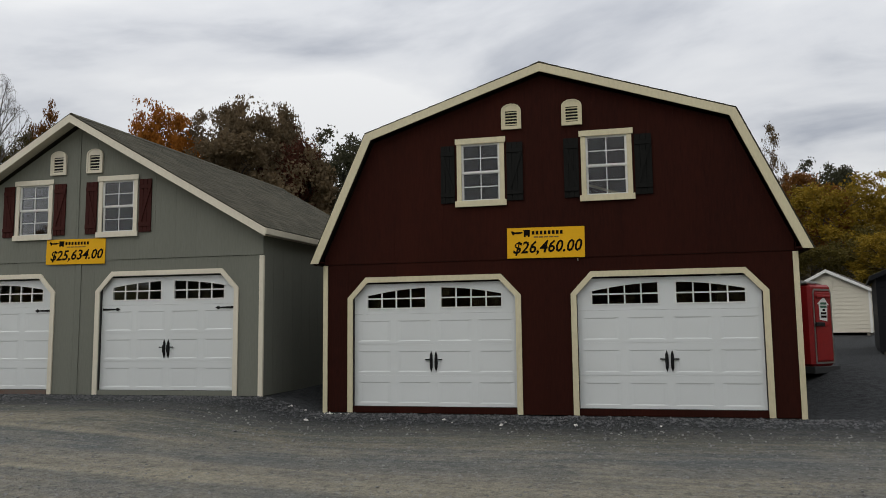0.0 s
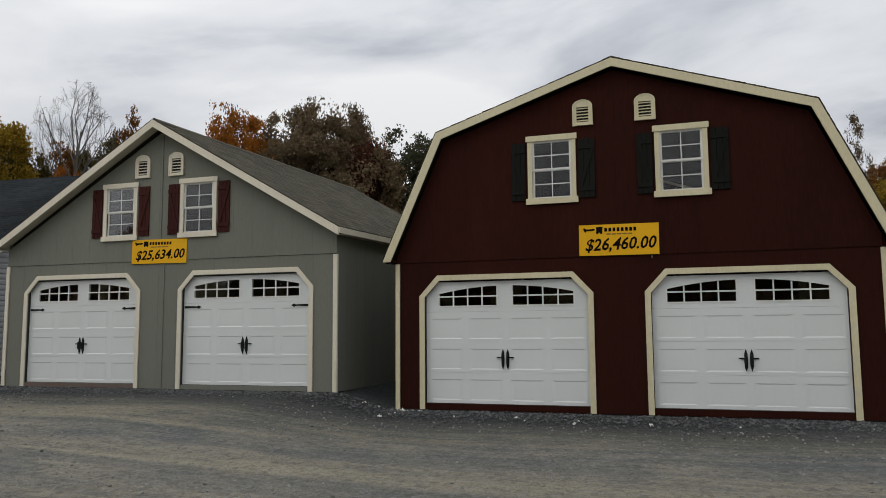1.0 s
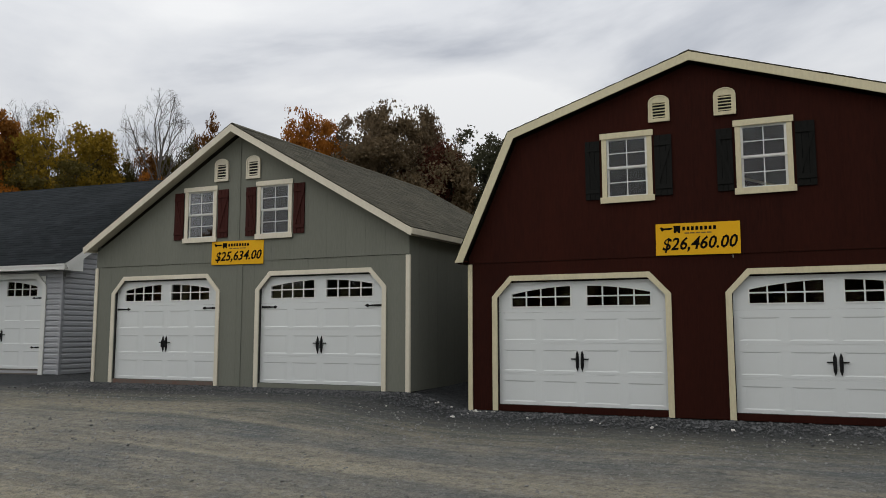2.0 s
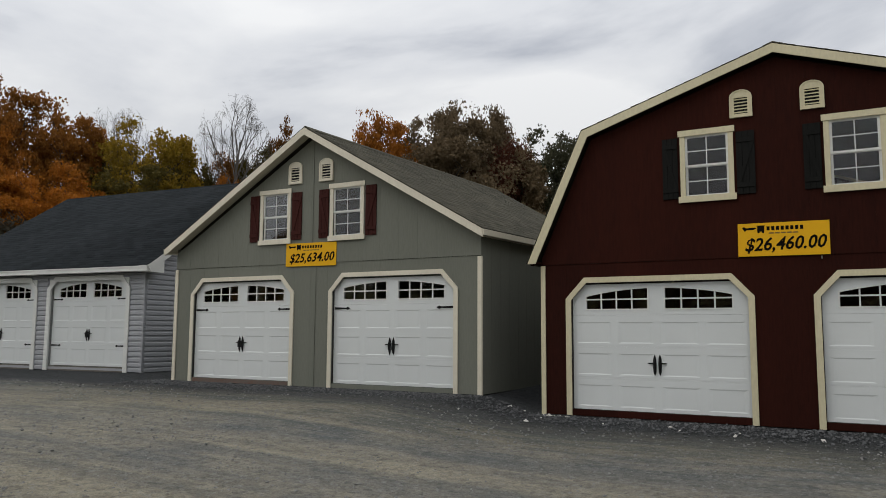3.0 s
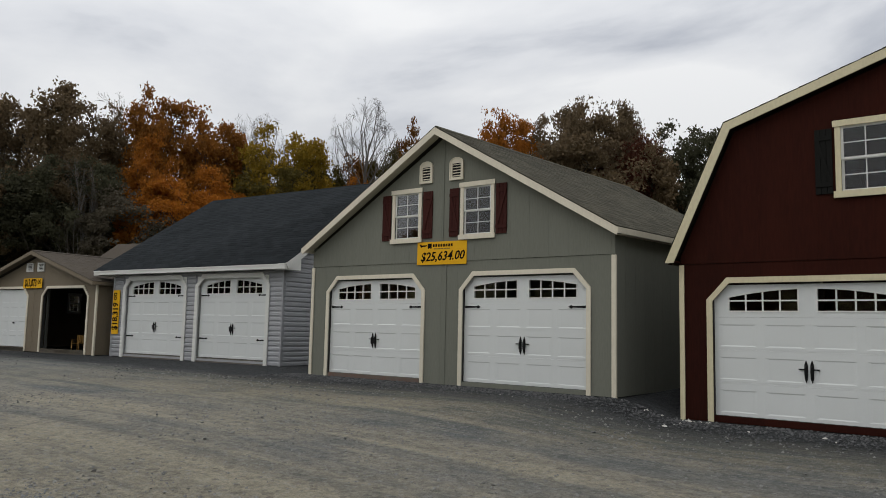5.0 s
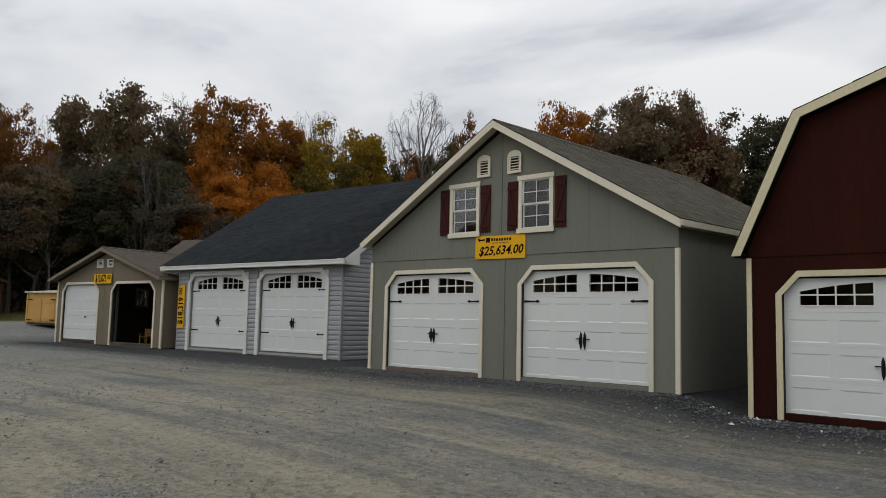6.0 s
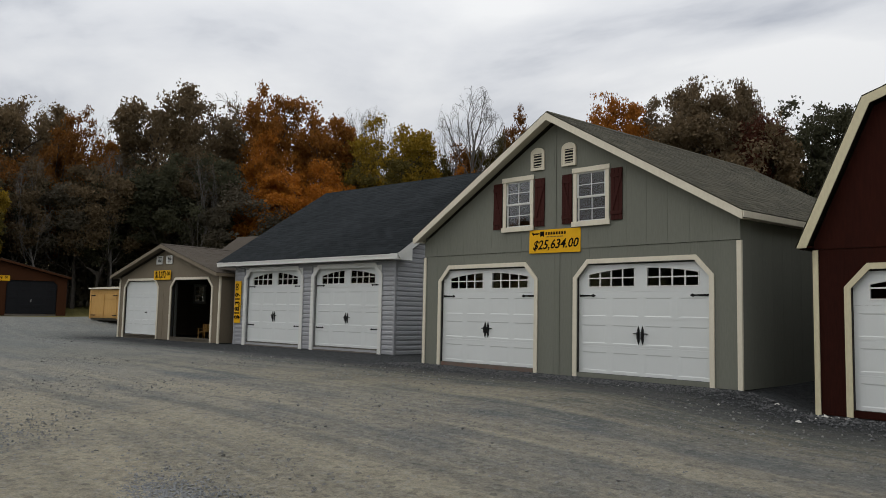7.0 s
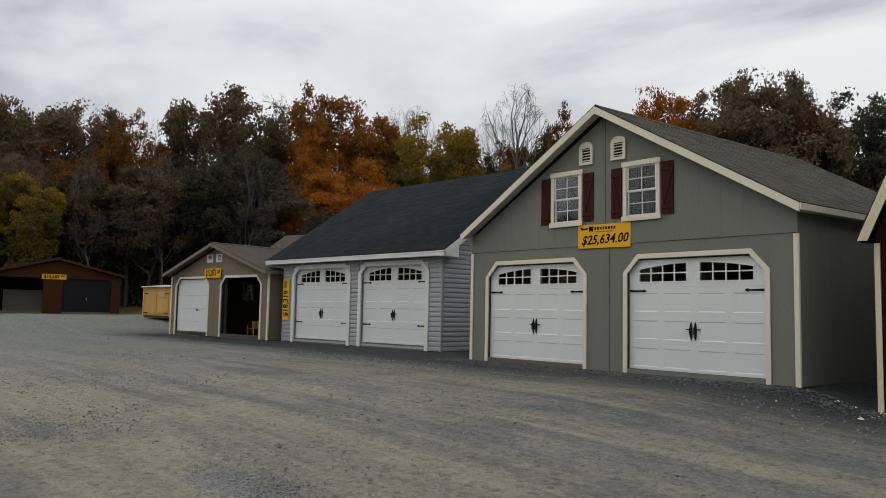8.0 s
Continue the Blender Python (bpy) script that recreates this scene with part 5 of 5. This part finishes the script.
# ---- trees ----
def grow(seed, height, spread, bare, leaves, leaf, clump):
    """A trunk with limbs and twigs, and a crown of separate leaves in clumps round the twigs' ends; unit: metres."""
    rnd = random.Random(seed)
    bm = bmesh.new()
    tips = []
    mid, tall, broad = Vector((0, 0, 0.62 * height)), 0.36 * height, 0.22 * height * spread

    def rounded(p):
        """Long shoots bent back into the lumpy egg of the crown."""
        d = p - mid
        if math.hypot(d.x, d.y) < 0.03 * height and d.z < 0.5 * tall:
            return p
        v = Vector((d.x / broad, d.y / broad, d.z / (tall if d.z > 0 else 1.35 * tall)))
        r = (math.hypot(v.x, v.y) ** 2.5 + abs(v.z) ** 2.5) ** 0.4
        lim = 1.0 + (0.14 if bare else 0.22) * noise.noise(v.normalized() * 2.3 + Vector((seed, 0, 0)))
        if r < 0.7 * lim:
            return p
        return mid + d * ((0.7 * lim + 0.32 * lim * math.tanh((r - 0.7 * lim) / (0.55 * lim))) / r)

    def branch(p, d, length, r, level):
        n = 4 if level < 2 else 3
        pts, q, v = [p], p.copy(), d.copy()
        for i in range(n):
            v = (v + Vector((rnd.gauss(0, 0.13), rnd.gauss(0, 0.13), (0.05 if bare else 0.06) + rnd.gauss(0, 0.07)))).normalized()
            q = q + v * (length / n)
            pts.append(q.copy())
        if bare or level < (2 if leaves < 8000 else 3):
            tube(bm, pts, [max(r * (1 - 0.65 * i / n), 0.010 if bare else 0.008) for i in range(n + 1)], 6 if level == 0 else (4 if level == 1 else 3))
        deep = 4 if bare else 3
        if level >= 2:
            tips.extend(pts[1:])
        if level == deep:
            return
        kids = (15, 5, 4, 3)[level] if not bare else (19, 6, 4, 3)[level]
        for i in range(kids):
            f = 0.30 + 0.70 * (i + rnd.random()) / kids
            k = min(int(f * n), n - 1)
            p0 = pts[k].lerp(pts[k + 1], f * n - k)
            a = rnd.uniform(0, 6.283) if level else i * 2.4 + rnd.uniform(-0.4, 0.4)
            if level == 0:
                low, high = (1.25, 0.75) if not bare else (0.95, 0.50)
                tilt = low + (high - low) * (f - 0.3) / 0.7 + rnd.gauss(0, 0.10)
                ll = height * spread * (0.25 + 0.13 * math.sin(3.14 * (f - 0.1))) * rnd.uniform(0.8, 1.15) * (1.0 if not bare else 0.95)
            else:
                tilt = rnd.uniform(0.45, 1.0) * (1.0 if not bare else 0.6)
                ll = length * rnd.uniform(0.36, 0.58)
            axis_v = v.orthogonal().normalized()
            axis_v.rotate(Matrix.Rotation(a, 3, v))
            w = (v * math.cos(tilt) + axis_v * math.sin(tilt)).normalized()
            branch(p0, w, ll, r * (0.42 if level == 0 else 0.5) * (1.1 - 0.5 * f), level + 1)

    branch(Vector((0, 0, -0.3)), Vector((0, 0, 1)), height * (0.72 if not bare else 0.82), height * 0.0135, 0)
    for v in bm.verts:
        v.co = rounded(v.co)
    tips = [rounded(p) for p in tips]
    top = sorted(p.z for p in tips)[int(0.992 * len(tips))] + (0.3 if leaves else 0.0)
    fit = height / top
    bmesh.ops.scale(bm, vec=(fit, fit, fit), verts=bm.verts)
    tips = [p * fit for p in tips]
    trunk = bpy.data.meshes.new("trunk")
    bm.to_mesh(trunk)
    bm.free()
    crown = None
    if leaves:
        verts, faces = [], []
        cents = [rnd.choice(tips) for _ in range(max(1, leaves // 20))]
        for c in cents:
            cr = clump * rnd.uniform(0.5, 1.1)
            for _ in range(20):
                o = Vector((rnd.gauss(0, 1), rnd.gauss(0, 1), rnd.gauss(0, 1))).normalized() * cr * rnd.random() ** 0.5
                o.z *= 0.7
                s = leaf * rnd.uniform(0.6, 1.4)
                q = Euler((rnd.uniform(0, 6.28), rnd.uniform(0, 6.28), rnd.uniform(0, 6.28))).to_matrix()
                k = len(verts)
                for u in ((-s, -0.5 * s, 0), (s, -0.4 * s, 0.1 * s), (0.1 * s, 0.8 * s, 0)):
                    verts.append(tuple(c + o + q @ Vector(u)))
                faces.append((k, k + 1, k + 2))
        crown = bpy.data.meshes.new("crown")
        crown.from_pydata(verts, [], faces)
    return trunk, crown


KINDS = [grow(11, 14, 1.0, False, 17500, 0.112, 0.80), grow(12, 14, 1.1, False, 17500, 0.112, 0.82), grow(13, 14, 0.95, False, 16500, 0.112, 0.75), grow(14, 14, 1.05, False, 14000, 0.095, 0.75),
         grow(15, 14, 1.0, False, 17500, 0.115, 0.85)]
THIN = [grow(16, 14, 1.3, False, 5200, 0.25, 0.95), grow(17, 14, 1.5, False, 5200, 0.25, 1.0)]
BARE = [grow(26, 14, 1.1, True, 0, 0.2, 1.0), grow(24, 14, 1.0, True, 0, 0.2, 1.0)]
MADE = {}
WORDS = dict(orange="bright orange autumn", rust="rust-brown autumn", amber="amber-orange autumn", gold="golden yellow autumn", olive="olive-green autumn", dull="dull brown half-bare", green="dark green", shade="shaded dark brown", crimson="crimson-tinged autumn")


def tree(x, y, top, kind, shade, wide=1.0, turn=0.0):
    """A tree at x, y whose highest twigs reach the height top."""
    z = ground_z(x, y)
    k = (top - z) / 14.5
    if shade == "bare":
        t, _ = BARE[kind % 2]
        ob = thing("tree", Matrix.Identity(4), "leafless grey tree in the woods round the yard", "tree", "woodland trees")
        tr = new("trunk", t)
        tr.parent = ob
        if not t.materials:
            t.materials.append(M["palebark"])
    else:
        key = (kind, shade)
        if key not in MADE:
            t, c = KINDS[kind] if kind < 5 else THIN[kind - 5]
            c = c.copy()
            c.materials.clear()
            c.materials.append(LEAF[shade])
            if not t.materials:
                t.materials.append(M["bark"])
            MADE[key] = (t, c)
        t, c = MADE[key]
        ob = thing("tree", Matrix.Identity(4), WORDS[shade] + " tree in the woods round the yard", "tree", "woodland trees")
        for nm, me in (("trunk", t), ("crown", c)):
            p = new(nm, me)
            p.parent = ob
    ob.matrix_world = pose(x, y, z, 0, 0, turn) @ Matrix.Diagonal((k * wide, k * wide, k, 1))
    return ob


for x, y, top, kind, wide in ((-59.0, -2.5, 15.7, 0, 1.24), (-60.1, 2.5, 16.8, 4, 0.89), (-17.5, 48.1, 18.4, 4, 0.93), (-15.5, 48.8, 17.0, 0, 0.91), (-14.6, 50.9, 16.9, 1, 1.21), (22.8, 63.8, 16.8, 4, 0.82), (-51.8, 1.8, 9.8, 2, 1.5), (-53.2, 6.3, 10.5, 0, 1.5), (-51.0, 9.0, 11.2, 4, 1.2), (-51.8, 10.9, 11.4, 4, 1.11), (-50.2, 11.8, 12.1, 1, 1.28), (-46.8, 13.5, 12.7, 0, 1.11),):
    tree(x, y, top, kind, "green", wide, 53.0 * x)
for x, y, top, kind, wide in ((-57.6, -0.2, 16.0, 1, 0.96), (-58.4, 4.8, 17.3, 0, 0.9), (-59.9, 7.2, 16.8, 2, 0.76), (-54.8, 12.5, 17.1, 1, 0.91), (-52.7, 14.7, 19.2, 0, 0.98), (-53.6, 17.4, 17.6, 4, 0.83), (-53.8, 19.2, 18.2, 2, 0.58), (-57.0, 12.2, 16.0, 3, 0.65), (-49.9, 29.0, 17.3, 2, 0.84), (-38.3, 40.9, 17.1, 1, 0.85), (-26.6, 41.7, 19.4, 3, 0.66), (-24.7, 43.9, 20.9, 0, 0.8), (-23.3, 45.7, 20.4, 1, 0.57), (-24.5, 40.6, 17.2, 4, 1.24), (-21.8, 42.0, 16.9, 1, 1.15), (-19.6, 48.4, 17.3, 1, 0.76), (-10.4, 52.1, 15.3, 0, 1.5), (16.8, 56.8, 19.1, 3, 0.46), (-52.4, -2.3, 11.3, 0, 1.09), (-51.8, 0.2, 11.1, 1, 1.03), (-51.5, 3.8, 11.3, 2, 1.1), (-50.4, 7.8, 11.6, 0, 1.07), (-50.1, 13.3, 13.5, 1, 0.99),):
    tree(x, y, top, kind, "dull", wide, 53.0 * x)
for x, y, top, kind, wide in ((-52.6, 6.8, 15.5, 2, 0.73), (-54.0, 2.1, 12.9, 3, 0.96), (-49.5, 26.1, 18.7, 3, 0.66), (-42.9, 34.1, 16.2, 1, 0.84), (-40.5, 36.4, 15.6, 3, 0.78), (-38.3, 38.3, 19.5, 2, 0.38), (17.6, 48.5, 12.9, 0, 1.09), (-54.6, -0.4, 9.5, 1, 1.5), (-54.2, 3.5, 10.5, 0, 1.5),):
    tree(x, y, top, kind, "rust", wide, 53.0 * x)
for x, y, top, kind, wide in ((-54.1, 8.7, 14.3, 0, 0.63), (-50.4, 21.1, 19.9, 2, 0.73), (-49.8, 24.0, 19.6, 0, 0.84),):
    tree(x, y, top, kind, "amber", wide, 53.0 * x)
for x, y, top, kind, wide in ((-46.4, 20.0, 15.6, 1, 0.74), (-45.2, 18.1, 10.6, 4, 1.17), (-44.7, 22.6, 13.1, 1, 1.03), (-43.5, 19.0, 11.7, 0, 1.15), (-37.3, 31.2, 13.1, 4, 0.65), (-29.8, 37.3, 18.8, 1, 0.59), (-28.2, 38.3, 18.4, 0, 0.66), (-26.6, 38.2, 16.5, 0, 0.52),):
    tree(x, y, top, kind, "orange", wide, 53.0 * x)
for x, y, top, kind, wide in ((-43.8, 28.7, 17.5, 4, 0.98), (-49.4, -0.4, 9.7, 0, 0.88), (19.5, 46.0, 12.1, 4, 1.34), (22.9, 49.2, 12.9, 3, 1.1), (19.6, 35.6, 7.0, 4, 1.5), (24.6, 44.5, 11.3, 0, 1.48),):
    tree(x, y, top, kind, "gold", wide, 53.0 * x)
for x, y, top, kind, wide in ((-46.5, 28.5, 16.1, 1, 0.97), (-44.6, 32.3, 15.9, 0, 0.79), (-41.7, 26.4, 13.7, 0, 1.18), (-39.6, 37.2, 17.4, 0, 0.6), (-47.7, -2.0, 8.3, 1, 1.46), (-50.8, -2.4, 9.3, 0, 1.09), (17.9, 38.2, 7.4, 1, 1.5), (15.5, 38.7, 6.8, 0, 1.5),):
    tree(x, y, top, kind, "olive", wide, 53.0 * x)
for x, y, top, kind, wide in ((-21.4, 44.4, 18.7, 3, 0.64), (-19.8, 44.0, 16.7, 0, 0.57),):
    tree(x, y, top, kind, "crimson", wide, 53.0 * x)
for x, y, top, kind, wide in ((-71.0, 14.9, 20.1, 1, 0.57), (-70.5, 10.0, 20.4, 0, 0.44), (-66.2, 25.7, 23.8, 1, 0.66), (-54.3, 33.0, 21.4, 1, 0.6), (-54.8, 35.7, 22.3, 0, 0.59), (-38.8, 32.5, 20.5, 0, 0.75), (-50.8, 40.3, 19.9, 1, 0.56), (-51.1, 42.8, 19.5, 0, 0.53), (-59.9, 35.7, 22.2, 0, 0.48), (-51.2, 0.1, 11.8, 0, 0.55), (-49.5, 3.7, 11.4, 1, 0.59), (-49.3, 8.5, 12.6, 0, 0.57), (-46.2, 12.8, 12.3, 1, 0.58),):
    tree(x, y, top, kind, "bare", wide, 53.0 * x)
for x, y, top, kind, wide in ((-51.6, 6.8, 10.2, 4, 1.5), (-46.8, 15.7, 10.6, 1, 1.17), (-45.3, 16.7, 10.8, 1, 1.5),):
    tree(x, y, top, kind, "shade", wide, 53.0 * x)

# deeper rows of the woods, closing the view between the front trees
rnd = random.Random(31)
for row, (dist, n) in enumerate(((71.0, 36), (81.0, 30), (92.0, 24))):
    for i in range(n):
        a = radians(-32 + 122 * (i + rnd.uniform(-0.3, 0.3)) / n)
        d = dist * rnd.uniform(0.96, 1.05)
        x, y = 5 - d * math.sin(a), -12 + d * math.cos(a)
        low = 0.62 if a < radians(-2) else 0.80
        tree(x, y, (1.5 + d * 0.215 * low) * rnd.uniform(0.86, 1.04), rnd.choice((5, 6)), rnd.choice(("dull", "shade", "green", "rust", "shade")), rnd.uniform(0.9, 1.2), rnd.uniform(0, 360))

# unseen tree ring behind the camera, added to block low sky and darken reflections
for i in range(36):
    a = radians(95 + 230 * (i + rnd.uniform(-0.3, 0.3)) / 36)
    d = rnd.uniform(44, 56)
    tree(5 - d * math.sin(a), -12 + d * math.cos(a), rnd.uniform(9, 11.5), rnd.choice((5, 6)), rnd.choice(("dull", "shade", "green", "rust")), rnd.uniform(1.0, 1.4), rnd.uniform(0, 360))


# ---- brush under the trees ----
def thicket():
    rnd = random.Random(8)
    verts, faces = [], []
    for i in range(4200):
        a = radians(rnd.uniform(-34, 92))
        d = rnd.uniform(61, 77)
        x, y = 5 - d * math.sin(a), -12 + d * math.cos(a)
        z, h, r = ground_z(x, y), rnd.uniform(1.5, 6.5), rnd.uniform(0.5, 1.1)
        for _ in range(22):
            c = Vector((x + rnd.gauss(0, r), y + rnd.gauss(0, r), z + h * rnd.random()))
            s = rnd.uniform(0.18, 0.42)
            q = Euler((rnd.uniform(0, 6.28), rnd.uniform(0, 6.28), 0)).to_matrix()
            k = len(verts)
            verts += [tuple(c + q @ Vector(u)) for u in ((-s, 0, 0), (0, -0.6 * s, 0), (s, 0, 0), (0, 0.6 * s, 0))]
            faces.append((k, k + 1, k + 2, k + 3))
    me = bpy.data.meshes.new("undergrowth")
    me.from_pydata(verts, [], faces)
    me.materials.append(LEAF["shade"])
    tagged(new("undergrowth", me), "dense dull brown brush under the woodland trees", "undergrowth", kind="stuff")


thicket()

# ---- roof shingles, laid last ----
for s in SLOPES:
    lay_shingles(*s)
